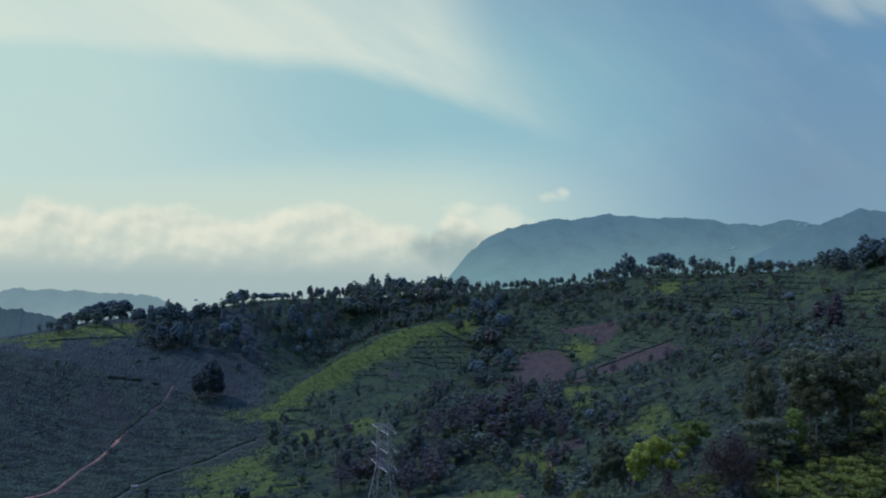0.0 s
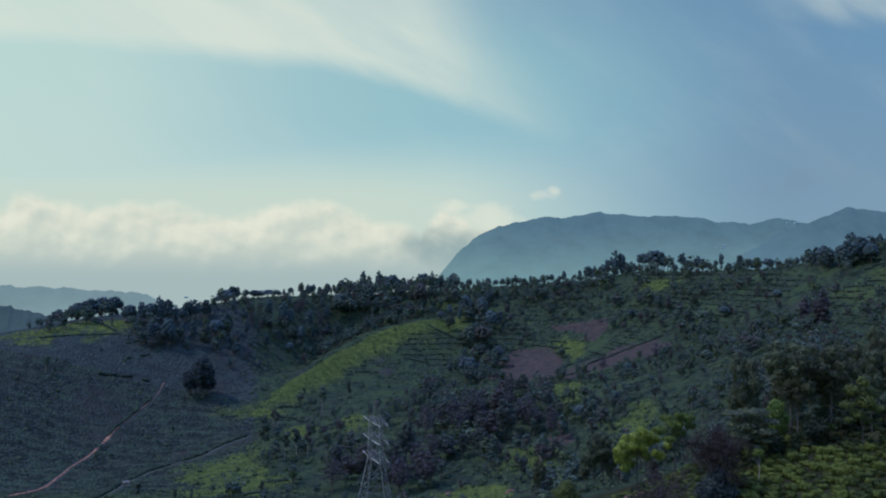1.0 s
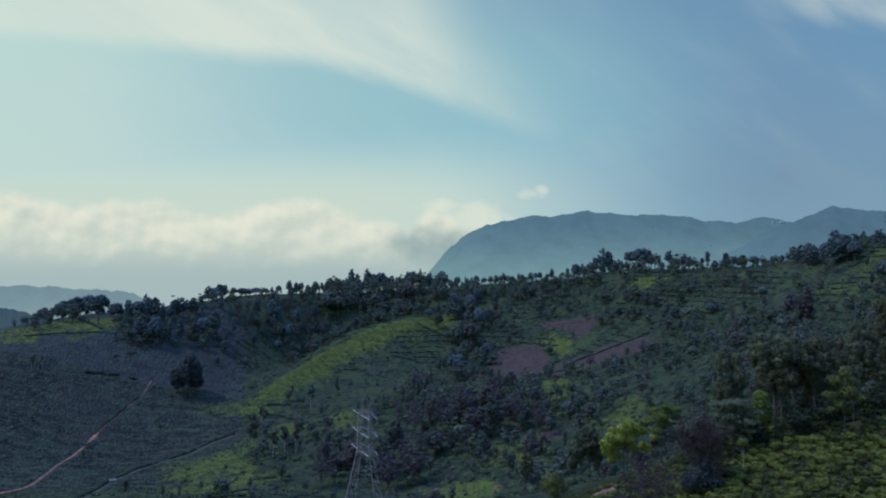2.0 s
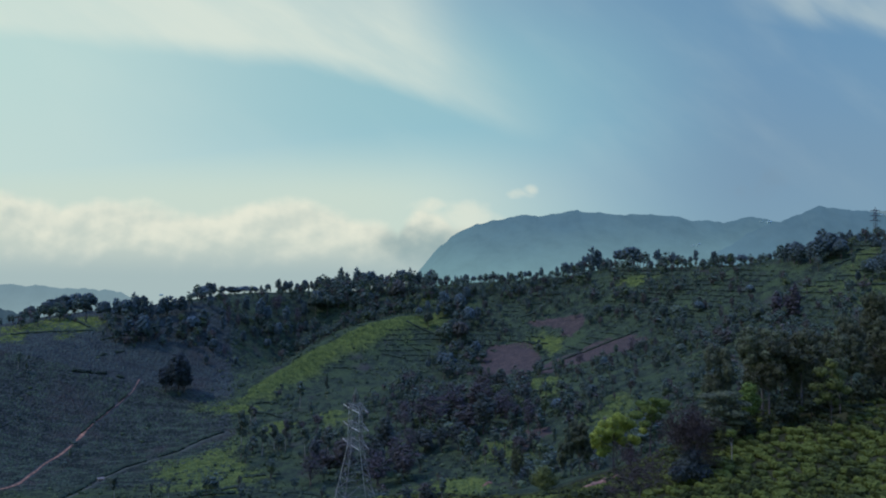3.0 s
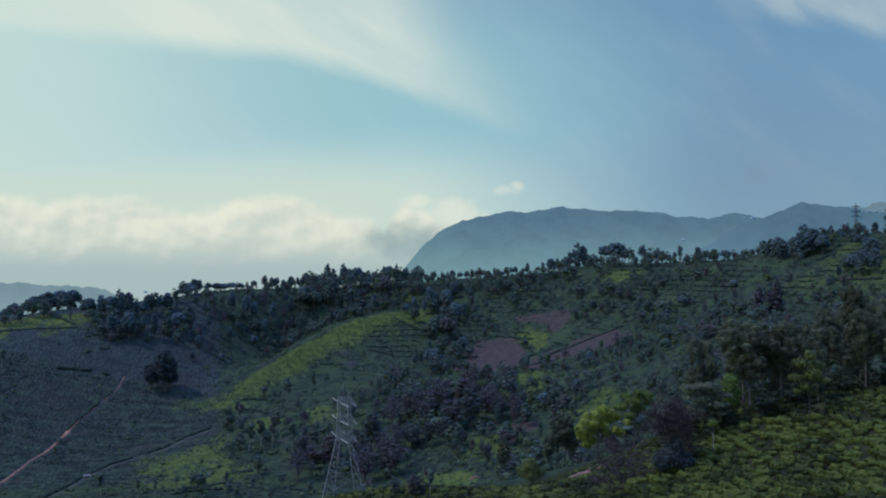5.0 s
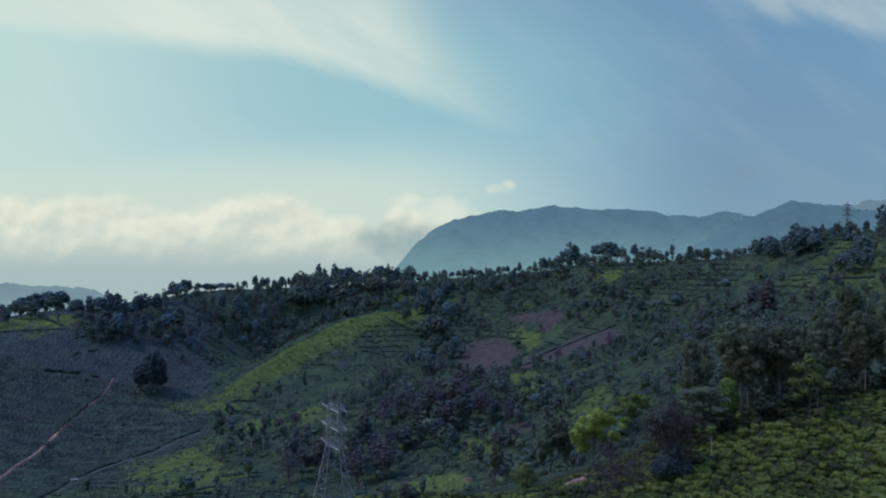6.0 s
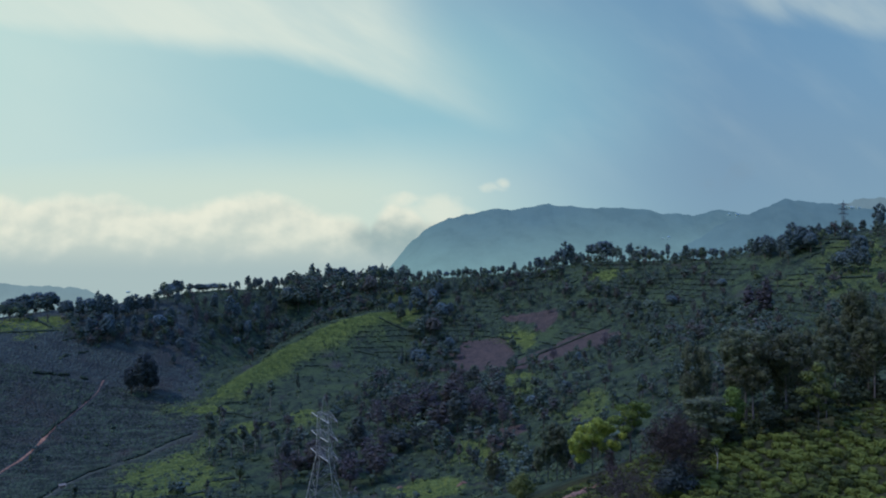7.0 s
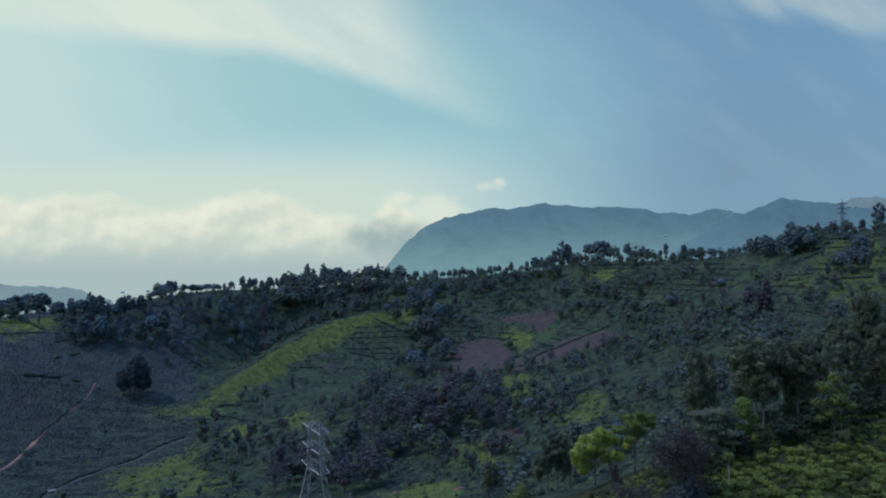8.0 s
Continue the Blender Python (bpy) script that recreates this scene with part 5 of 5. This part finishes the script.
def far_tea():
    """Rows of old clipped tea on the western slope."""
    rng = np.random.default_rng(31)
    gx, gy = np.meshgrid(np.arange(-345, -90, 1.65), np.arange(340, 662, 1.25))
    x, y = gx.ravel() + rng.uniform(-1.2, 1.2, gx.size), gy.ravel() + rng.uniform(-0.55, 0.55, gx.size) + 0.9 * fbm(gx.ravel(), gy.ravel(), 25.0, 71)
    keep = (rng.uniform(0, 1, len(x)) < tea_zone(x, y) * (1 - grassy(x, y)) * 0.93) & in_view(x, y)
    for line, w in ((PATH_LINE + PATH_LINE_LOW, 2.2), (UPPER_TRACK, 2.0), (VALLEY_TRACK, 2.6)):
        keep &= near_line(x, y, line) > w
    x, y = x[keep], y[keep]
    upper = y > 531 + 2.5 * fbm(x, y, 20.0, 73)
    for some, mat, label in ((~upper, TEA_OLD, "dull green clipped old tea bushes covering the slope"), (upper, TEA_PRUNED, "greyish pruned tea bushes, paled for haze, above the field track")):
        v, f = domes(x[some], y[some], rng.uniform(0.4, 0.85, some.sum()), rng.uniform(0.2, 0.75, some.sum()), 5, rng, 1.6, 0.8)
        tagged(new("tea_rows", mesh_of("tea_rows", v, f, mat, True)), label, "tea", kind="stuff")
    gx, gy = np.meshgrid(np.arange(-150, 320, 1.5), np.arange(300, 720, 1.6))
    x, y = gx.ravel() + rng.uniform(-0.8, 0.8, gx.size), gy.ravel() + rng.uniform(-0.8, 0.8, gx.size)
    keep = (rng.uniform(0, 1, len(x)) < grassy(x, y) * 0.8) & in_view(x, y)
    x, y = x[keep], y[keep]
    some = rng.permutation(len(x))[:14000]
    x, y = x[some], y[some]
    v, f = domes(x, y, rng.uniform(0.5, 0.9, len(x)), rng.uniform(0.15, 0.38, len(x)), 5, rng)
    tagged(new("young_tea", mesh_of("young_tea", v, f, YOUNG_TEA, True)), "bright yellow-green young tea on the sunny spurs", "tea", kind="stuff")


far_tea()


def scrub():
    """Rough bushes between the fields."""
    x, y, rng = strewn(5500, 41, -300, 360, 150, 760, lambda x, y: np.clip(wild(x, y) * 1.6, 0, 1))
    s = rng.uniform(0.5, 1.0, len(x)) ** 2 * 1.7 + 0.3
    tall = s * rng.uniform(1.0, 1.8, len(x))
    v, f = domes(x, y, s * 0.55, tall * 0.7, 5, rng, 1.0, 1.0, ((0.75, 0.0), (1.05, 0.45), (0.0, 1.0)))
    sh = Shape()
    sh.v, sh.f = [tuple(p) for p in v], [tuple(q) for q in f]
    leaves(sh, np.stack([x, y, height_of(x, y) + tall * 0.45, s, s, tall * 0.55], 1).tolist(), len(x) * 14, 0.45, rng)
    tagged(new("scrub", mesh_of("scrub", sh.v, sh.f, SCRUB)), "dark green scrub bushes strewn over the slopes", "scrub", kind="stuff")


scrub()


def hedges():
    """Low hedges along the lips of the terraces."""
    rng = np.random.default_rng(43)
    x, y = rng.uniform(-110, 340, 600000), rng.uniform(260, 700, 600000)
    part_, lev, zone = height_of(x, y, True)
    keep = (part_ > 0.76) & (part_ < 0.86) & (np.mod(lev, 2) == 0) & (zone > 0.4) & in_view(x, y) & (fbm(x, y, 35.0, 53) > 0.12)
    x, y = x[keep][:16000], y[keep][:16000]
    s = rng.uniform(0.55, 1.0, len(x))
    v, f = domes(x, y, s, s * rng.uniform(0.9, 1.5, len(x)), 5, rng, 1.0, 1.0, ((0.8, 0.0), (1.05, 0.5), (0.0, 1.0)))
    tagged(new("hedges", mesh_of("hedges", v, f, HEDGE)), "dark low hedges along the terrace edges", "hedge", kind="stuff")


hedges()


def hedge_along(line, side, width, label, tall=1.0):
    """A dark clipped hedge beside a track."""
    rng = np.random.default_rng(47)
    xs, ys = [], []
    for (ax, ay), (bx, by) in zip(line, line[1:]):
        n = math.hypot(bx - ax, by - ay)
        t = np.arange(0, n, 0.45) / n
        off = side + rng.uniform(-0.5, 0.5, len(t)) * width
        xs.append(ax + (bx - ax) * t - (by - ay) / n * off)
        ys.append(ay + (by - ay) * t + (bx - ax) / n * off)
    x, y = np.concatenate(xs), np.concatenate(ys)
    keep = fbm(x, y, 14.0, 57) > -0.55
    x, y = x[keep], y[keep]
    s = rng.uniform(0.7, 1.2, len(x))
    v, f = domes(x, y, s, s * tall * rng.uniform(1.2, 1.9, len(x)), 6, rng, 1.0, 1.0, ((0.8, 0.0), (1.05, 0.5), (0.0, 1.0)))
    tagged(new("hedge", mesh_of("hedge", v, f, HEDGE)), label, "hedge", kind="stuff")


hedge_along(PATH_LINE[:5], -1.5, 1.2, "dark low hedge beside the dirt path")
hedge_along(UPPER_TRACK, 0.5, 1.4, "dark hedge along the field track", 1.2)
hedge_along(VALLEY_TRACK, 3.0, 1.8, "dark hedge above the valley track")
for edge in FIELD_EDGES:
    hedge_along(edge, 0.0, 0.8, "dark low hedge along a field edge", 0.8)

# ---- near tea field ----


def tea_bush_mesh(seed, blades=260, long=0.17):
    """One clipped bush: a low flat-topped mound bristling with leaves."""
    rng = np.random.default_rng(seed)
    sh = Shape()
    v = ICO_V.copy()
    v[:, 2] = np.where(v[:, 2] > 0, np.minimum(v[:, 2], 0.72), v[:, 2])
    v = v * (1 + rng.uniform(-0.36, 0.24, (len(v), 1)))
    sh.add((v * (0.88, 0.88, 0.72) + (0, 0, 0.26)).tolist(), ICO_F)
    leaves(sh, [(0, 0, 0.26, 0.94, 0.94, 0.56), (rng.uniform(-.5, .5), rng.uniform(-.5, .5), 0.42, 0.55, 0.55, 0.4), (rng.uniform(-.7, .7), rng.uniform(-.7, .7), 0.3, 0.45, 0.45, 0.36)], blades, long, rng)
    return mesh_of("tea_bush", sh.v, sh.f, TEA_LEAF)


def tea_field():
    rng = np.random.default_rng(51)
    gx, gy = np.meshgrid(np.arange(-34, 112, 1.78), np.arange(58, 134, 1.6))
    x, y = gx.ravel() + rng.uniform(-0.5, 0.5, gx.size), gy.ravel() + rng.uniform(-0.45, 0.45, gx.size)
    keep = (rng.uniform(0, 1, len(x)) < 0.9) & in_view(x, y) & (fbm(x, y, 7.0, 61) < 1.6)
    keep &= height_of(x, y) > 70
    x, y = x[keep], y[keep]
    order = np.argsort(np.hypot(x - 52, y - 98))
    x, y = x[order], y[order]
    z = height_of(x, y)
    kinds = [tea_bush_mesh(200 + k) for k in range(5)]
    for i in range(min(300, len(x))):
        ob = new("tea_bush", kinds[i % 5])
        s = rng.uniform(0.6, 1.15)
        ob.matrix_basis = Matrix.LocRotScale((x[i], y[i], z[i] - 0.05), Euler((0, 0, rng.uniform(-0.5, 0.5))), (s * rng.uniform(0.9, 1.45), s * rng.uniform(0.8, 1.1), s * rng.uniform(0.9, 1.4)))
        tagged(ob, "rounded clipped green tea bush on the near slope", "tea bush", "near tea bushes")
    V, F, k = [], [], 0
    data = [(np.array([p.co[:] for p in me.vertices]), [tuple(q.vertices) for q in me.polygons]) for me in (tea_bush_mesh(220 + k, 44, 0.22) for k in range(5))]
    for i in range(300, min(len(x), 4300)):
        v, f = data[i % 5]
        a, s = rng.uniform(0, 6.28), rng.uniform(0.6, 1.2)
        c, d = math.cos(a) * s, math.sin(a) * s
        w = np.stack([v[:, 0] * c - v[:, 1] * d + x[i], v[:, 0] * d + v[:, 1] * c + y[i], v[:, 2] * s + z[i] - 0.05], 1)
        V += w.tolist()
        F += [tuple(n + k for n in q) for q in f]
        k += len(v)
    tagged(new("tea_bushes_beyond", mesh_of("tea_bushes_beyond", V, F, TEA_LEAF)), "massed green tea bushes down the near spur", "tea", kind="stuff")


tea_field()

# ---- single trees round the tea field ----


def lobed_tree(at, lobes, leaf, bark, count, size, label, stem=0.16, seed=1, core=0.6):
    """One tree built lump by lump; lobes as (across, away, up, radius, flatness) in metres from its foot."""
    rng = np.random.default_rng(seed)
    lines = [([(0, 0, -0.6), (0, 0, 0.3), (0.1, 0, at[2] * 0.45), (0, 0, at[2] * 0.72)], [stem * 1.5, stem * 1.1, stem * 0.8, stem * 0.4])]
    full = [(a, b, c, r, r, r * q) for a, b, c, r, q in lobes]
    for a, b, c, r, q in lobes:
        z = min(c * 0.6, at[2] * 0.6)
        lines.append(([(0, 0, z), (a * 0.5, b * 0.5, (z + c) / 2), (a, b, c)], [stem * 0.5, stem * 0.35, stem * 0.1]))
    ob = make_tree(full, lines, leaf, bark, count, size, rng, core=core)
    ob.matrix_basis = pose(at[0], at[1], ground_z(at[0], at[1]))
    return tagged(ob, label, "tree", "near trees")


clumps = random.Random(5)
lobed_tree(YELLOW_TREE, [(1.1 * a + 0.9 + clumps.uniform(-0.3, 0.3), clumps.uniform(-1.5, 1.5), c - 0.9, clumps.uniform(0.85, 1.3), .85) for a, c in
                         ((0.3, 11.2), (1.2, 10.4), (-0.8, 10.3), (-2.6, 9.9), (-3.5, 9.0), (-1.9, 8.9), (1.9, 9.3), (3.2, 9.8), (4.4, 9.0), (-4.6, 7.0), (-3.4, 6.4), (-2.2, 7.2),
                          (-0.5, 7.4), (0.8, 6.6), (2.4, 7.4), (3.4, 6.9), (-1.6, 5.0), (-2.6, 5.2), (0.4, 8.6), (2.0, 5.9), (-4.0, 5.6), (-3.2, 4.6), (-4.4, 8.0))],
           LEAF_YELLOW, BARK, 9000, 0.19, "bright yellow-green tree with clumped foliage", stem=0.11, seed=3, core=0.42)
lobed_tree(GREEN_NEIGHBOUR, [(0, 0, 9.2, 1.6, .5), (2.2, 0, 10.4, 1.7, .45), (-2.6, 0.5, 8.0, 1.5, .5), (1.0, 1, 7.4, 1.6, .5), (-0.8, 2, 10.0, 1.4, .45), (3.4, 1, 8.8, 1.2, .5), (-1.4, -1, 6.6, 1.2, .5), (0.6, -1, 11.2, 1.0, .5)],
           # the same steel, darker in colour for bars that the sun misses
           LEAF_LIME, BARK, 3200, 0.22, "olive-green spreading tree beside the yellow tree", seed=4, core=0.5)
lobed_tree(LAYERED_TREE, [(-2.4, 0, 8.6, 1.9, .22), (0.4, 0, 8.9, 2.3, .2), (2.6, 0, 7.4, 1.8, .22), (-1.6, 0, 6.9, 2.2, .22), (1.2, -.5, 6.0, 2.2, .22), (-1.2, 0, 5.1, 2.0, .22), (1.6, 0, 4.4, 1.8, .22), (0.2, 0, 3.5, 1.8, .25)],
           LEAF_NEAR, BARK, 3200, 0.24, "dark tree with foliage in flat tiers", seed=5)
lobed_tree(LIME_TREE, [(0, 0, 7.2, 1.2, .8), (-0.5, 0, 5.9, 1.4, .8), (0.6, 0, 5.0, 1.4, .8), (0, 0, 3.8, 1.3, .9)],
           LEAF_LIME, BARK, 2000, 0.2, "narrow lime-green young tree", stem=0.1, seed=6)
lobed_tree(ROUND_BUSH, [(0, 0, 3.4, 1.7, .9), (-1.4, 0, 2.4, 1.5, .8), (1.5, 0, 2.2, 1.5, .8), (0, -1, 1.6, 1.6, .8), (0.6, 0.5, 4.2, 1.1, .8)],
           LEAF_OLIVE, BARK, 2600, 0.18, "round dense green bush on the spur", stem=0.12, seed=7)
lobed_tree(DARK_SHRUB, [(0, 0, 2.6, 1.9, 1.0), (-1.5, 0, 1.8, 1.6, .9), (1.6, 0, 1.7, 1.7, .9), (0.3, 0, 4.2, 1.4, 1.0)],
           LEAF_SHADE, BARK, 2600, 0.2, "dark dense shrub under the bare tree", stem=0.12, seed=8)
lobed_tree(LIT_TREE, [(0.3, 0, 10.2, 0.9, .8), (-1.5, 0, 8.9, 1.1, .7), (1.4, 0.5, 8.4, 1.2, .8), (0.2, -.5, 7.2, 1.3, .7), (-2.2, 0.2, 6.6, 1.0, .6), (2.3, 0, 6.2, 1.1, .6), (-0.8, 0, 5.2, 1.0, .7), (0.9, 0.3, 4.2, 0.8, .7), (-1.9, 0, 4.4, 0.7, .7)],
           LEAF_OLIVE, BARK, 2300, 0.22, "olive-green sunlit tree at the wood's edge", stem=0.08, seed=10, core=0.35)
lobed_tree(POLE_TREE, [(0.1, 0, 5.0, 0.7, .6), (-0.5, 0, 4.6, 0.5, .6), (0.5, 0.2, 4.3, 0.5, .6)],
           LEAF_LIME, BARK_PALE, 260, 0.14, "thin pale lopped trunk with a small tuft", stem=0.07, seed=9)


def bare_tree(at, label, spread, seed, thick=0.14, depth=6, bole=0.27, haze=1700):
    """A leafless tree: limbs that fork into a haze of twigs."""
    rng = np.random.default_rng(seed)
    wood, twigs = Shape(), Shape()

    def fork(p, d, length, r, level):
        q = p + d * length
        bend = p + d * length * 0.5 + Vector(rng.normal(0, 0.06 * length, 3))
        (wood if level < 3 else twigs).tube([p, bend, q], [r, r * 0.8, r * 0.6], 5 if level < 3 else 3)
        if level == depth:
            return
        for _ in range(3 if level else 5):
            nd = (d + Vector(rng.normal(0, spread, 3)) + Vector((0, 0, 0.22))).normalized()
            fork(q if rng.uniform() < 0.6 else bend, nd, length * rng.uniform(0.62, 0.88), max(r * 0.58, 0.03), level + 1)

    fork(Vector((0, 0, -0.4)), Vector((0, 0, 1)), at[2] * bole, thick, 0)
    tip = max(v[2] for v in twigs.v)
    leaves(twigs, [(0, 0, tip * z, tip * r, tip * r, tip * 0.17) for z, r in ((0.45, 0.24), (0.55, 0.3), (0.68, 0.32), (0.8, 0.26), (0.92, 0.16))], haze, 0.16, rng)
    ob = new("tree")
    part("trunk", wood.v, wood.f, BARK, ob, smooth=True)
    part("branchwork", twigs.v, twigs.f, LEAF_DRY, ob, "greyish purple bare twigs")
    top = max(v[2] for v in twigs.v)
    ob.matrix_basis = Matrix.LocRotScale((at[0], at[1], ground_z(at[0], at[1])), None, (1.0, 1.0, at[2] / top))
    return tagged(ob, label, "tree", "bare trees")


bare_tree(BARE_TREE, "leafless purple-grey tree with fine twigs", 0.72, 11, depth=7)
bare_tree(SMALL_BARE, "small leafless spreading tree at the field edge", 1.05, 15, 0.13, 6, 0.42, 300)
bare_tree(PURPLE_SHRUB, "low purple-brown leafless shrub beside the yellow tree", 0.9, 13, 0.06, 5, 0.2, 220)

# ---- pylons ----


def pylon(height, base, waist, waist_z, levels, arm, ahead, label, bar=0.13, STEEL=STEEL, shade_mat=None):
    """A lattice mast: four legs, braces, and rectangular cross-arms at the given levels."""
    ob, shade_mat = new("pylon"), shade_mat or SHADE_STEEL

    def half(z):
        return (base + (waist - base) * min(z / waist_z, 1.0)) / 2 if z <= waist_z else waist / 2 * (1 - 0.25 * (z - waist_z) / (height - waist_z))

    def corner(q, z):
        h = half(z)
        return ((h, h), (-h, h), (-h, -h), (h, -h))[q % 4] + (z,)

    shoulder = levels[0] + 0.4
    for q in range(4):
        sh = Shape()
        sh.bar((*corner(q, 0)[:2], -1.5), corner(q, waist_z), bar * 1.15).bar(corner(q, waist_z), corner(q, shoulder), bar * 0.8)
        # two legs get the lit steel colour, the other two the shaded one
        part("leg", sh.v, sh.f, STEEL if q in (1, 2) else shade_mat, ob)
        part("peak_bar", *[(s_.v, s_.f) for s_ in [Shape().bar(corner(q, shoulder), (0, 0, height), bar * 0.6)]][0], shade_mat, ob)
    cuts = [0.0, waist_z * 0.28, waist_z * 0.52, waist_z * 0.74, waist_z] + [z for l in sorted(levels) for z in (l, l + 0.9) if z > waist_z + 0.2]
    for a, b in zip(cuts, cuts[1:]):
        for q in range(4):
            for p1, p2 in ((corner(q, a), corner(q + 1, b)), (corner(q + 1, a), corner(q, b))):
                sh = Shape().bar(p1, p2, bar * 0.55)
                part("brace", sh.v, sh.f, shade_mat, ob)
            sh = Shape().bar(corner(q, b), corner(q + 1, b), bar * 0.55)
            part("brace", sh.v, sh.f, shade_mat, ob)
    for l in levels:
        for side in (-1, 1):
            sh, rear, thin, h = Shape(), Shape(), Shape(), half(l)
            tips = []
            for d in (-1, 1):
                root, tip, up = (side * h, d * h, l), (side * arm, d * h * ahead, l), (side * h, d * h, l + 0.9)
                # front beams in the lit colour, rear beams in the shaded one
                (rear if d > 0 else sh).bar(root, tip, bar * 1.2)
                thin.bar(up, tip, bar * 0.5)
                tips.append(tip)
                for k in (0.33, 0.66):
                    thin.bar([root[i] + (tip[i] - root[i]) * k for i in range(3)], [up[i] + (tip[i] - up[i]) * (k - 0.3) for i in range(3)], bar * 0.4)
            rear.bar(tips[0], tips[1], bar * 0.6)
            thin.bar((side * h, -h, l), tips[1], bar * 0.45)
            arm_part = part("crossarm", sh.v, sh.f, STEEL, ob)
            part("lacing", thin.v, thin.f, shade_mat, arm_part)
            part("rear_beam", rear.v, rear.f, shade_mat, arm_part)
            for d in (-1, 1):
                ins = Shape().tube([(side * (arm - 0.1), d * h * ahead, l), (side * (arm - 0.1), d * h * ahead, l - 1.1)], [0.06, 0.06], 6)
                part("insulator", ins.v, ins.f, TIN, ob)
    return tagged(ob, label, "pylon", "power pylons")


mast = pylon(PYLON[2], 7.6, 2.5, PYLON[2] * 0.52, [PYLON[2] - 4.1, PYLON[2] - 7.6, PYLON[2] - 11.1], 5.5, 0.8, "grey steel lattice pylon standing in the valley", 0.09)
mast.matrix_basis = pose(PYLON[0], PYLON[1], ground_z(PYLON[0], PYLON[1]), 0, 0, -68)
mast = pylon(FAR_PYLON[2], 6.0, 2.2, FAR_PYLON[2] * 0.5, [FAR_PYLON[2] - 3.5, FAR_PYLON[2] - 7.5, FAR_PYLON[2] - 11.5], 5.0, 0.6, "distant lattice pylon behind the hilltop trees", 0.22, DARK_STEEL, DARK_STEEL)
mast.matrix_basis = pose(FAR_PYLON[0], FAR_PYLON[1], ground_z(FAR_PYLON[0], FAR_PYLON[1]), 0, 0, 15)

# ---- huts ----


def hut(x, y, long, deep, tall, turn, label, category="hut", z=None, LIMEWASH=LIMEWASH, TIN=TIN):
    """A small building: walls with a doorway and window, and a ridged tin roof."""
    ob = new(category.replace(" ", "_"))
    w = Shape().block(-long / 2, -deep / 2, -0.8, long / 2, deep / 2, tall)
    part("wall", w.v, w.f, LIMEWASH, ob)
    r, e = Shape(), 0.35
    v = [(-long / 2 - e, -deep / 2 - e, tall - 0.1), (long / 2 + e, -deep / 2 - e, tall - 0.1), (long / 2 + e, deep / 2 + e, tall - 0.1), (-long / 2 - e, deep / 2 + e, tall - 0.1),
         (-long / 2 - e, 0, tall + deep * 0.28), (long / 2 + e, 0, tall + deep * 0.28)]
    r.add(v, [(0, 1, 5, 4), (2, 3, 4, 5), (0, 4, 3), (1, 2, 5), (3, 2, 1, 0)])
    part("roof", r.v, r.f, TIN, ob)
    d = Shape().block(-0.4, -deep / 2 - 0.06, 0, 0.4, -deep / 2 - 0.005, min(1.95, tall - 0.2))
    part("door", d.v, d.f, WOOD, ob)
    k = Shape().block(long * 0.25, -deep / 2 - 0.05, tall * 0.4, long * 0.25 + 0.7, -deep / 2 - 0.005, tall * 0.7)
    part("window", k.v, k.f, WOOD, ob)
    ob.matrix_basis = pose(x, y, ground_z(x, y) if z is None else z, 0, 0, turn)
    return tagged(ob, label, category)


for x, y, long, deep, tall, turn, label in HUTS:
    hut(x, y, long, deep, tall, turn, label)
for x, y, z, long in FAR_HOUSES:
    hut(x, y, long * 0.6, long * 0.3, long * 0.16, 10, "pale building far off on the hazy mountainside", "far house", z, FAR_WALL, FAR_WALL)


# ---- bare earth banks ----


def earth_bank(x, y, long, deep, tall, turn, label):
    """A low cut bank of bare earth with a ragged crest."""
    n, m = 22, 9
    verts, faces = [], []
    c, q = math.cos(radians(turn)), math.sin(radians(turn))
    for i in range(n):
        for j in range(m):
            a, b = (i / (n - 1) - 0.5) * long, (j / (m - 1) - 0.5) * deep
            edge = max(0.0, 1 - (2 * a / long) ** 2) * max(0.0, 1 - (2 * b / deep) ** 2)
            px, py = x + a * c - b * q, y + a * q + b * c
            z = ground_z(px, py) - 0.15 + tall * edge ** 0.6 * (1 + 0.5 * noise.noise((px, py, 0.0)))
            verts.append((px, py, z))
    for i in range(n - 1):
        for j in range(m - 1):
            k = i * m + j
            faces.append((k, k + m, k + m + 1, k + 1))
    return tagged(new("earth_bank", mesh_of("earth_bank", verts, faces, EARTH_DARK, True)), label, "bank", "earth banks")


for x, y, long, deep, tall, turn in BANKS:
    earth_bank(x, y, long, deep, tall, turn, "low bank of bare reddish earth beside the bushes")
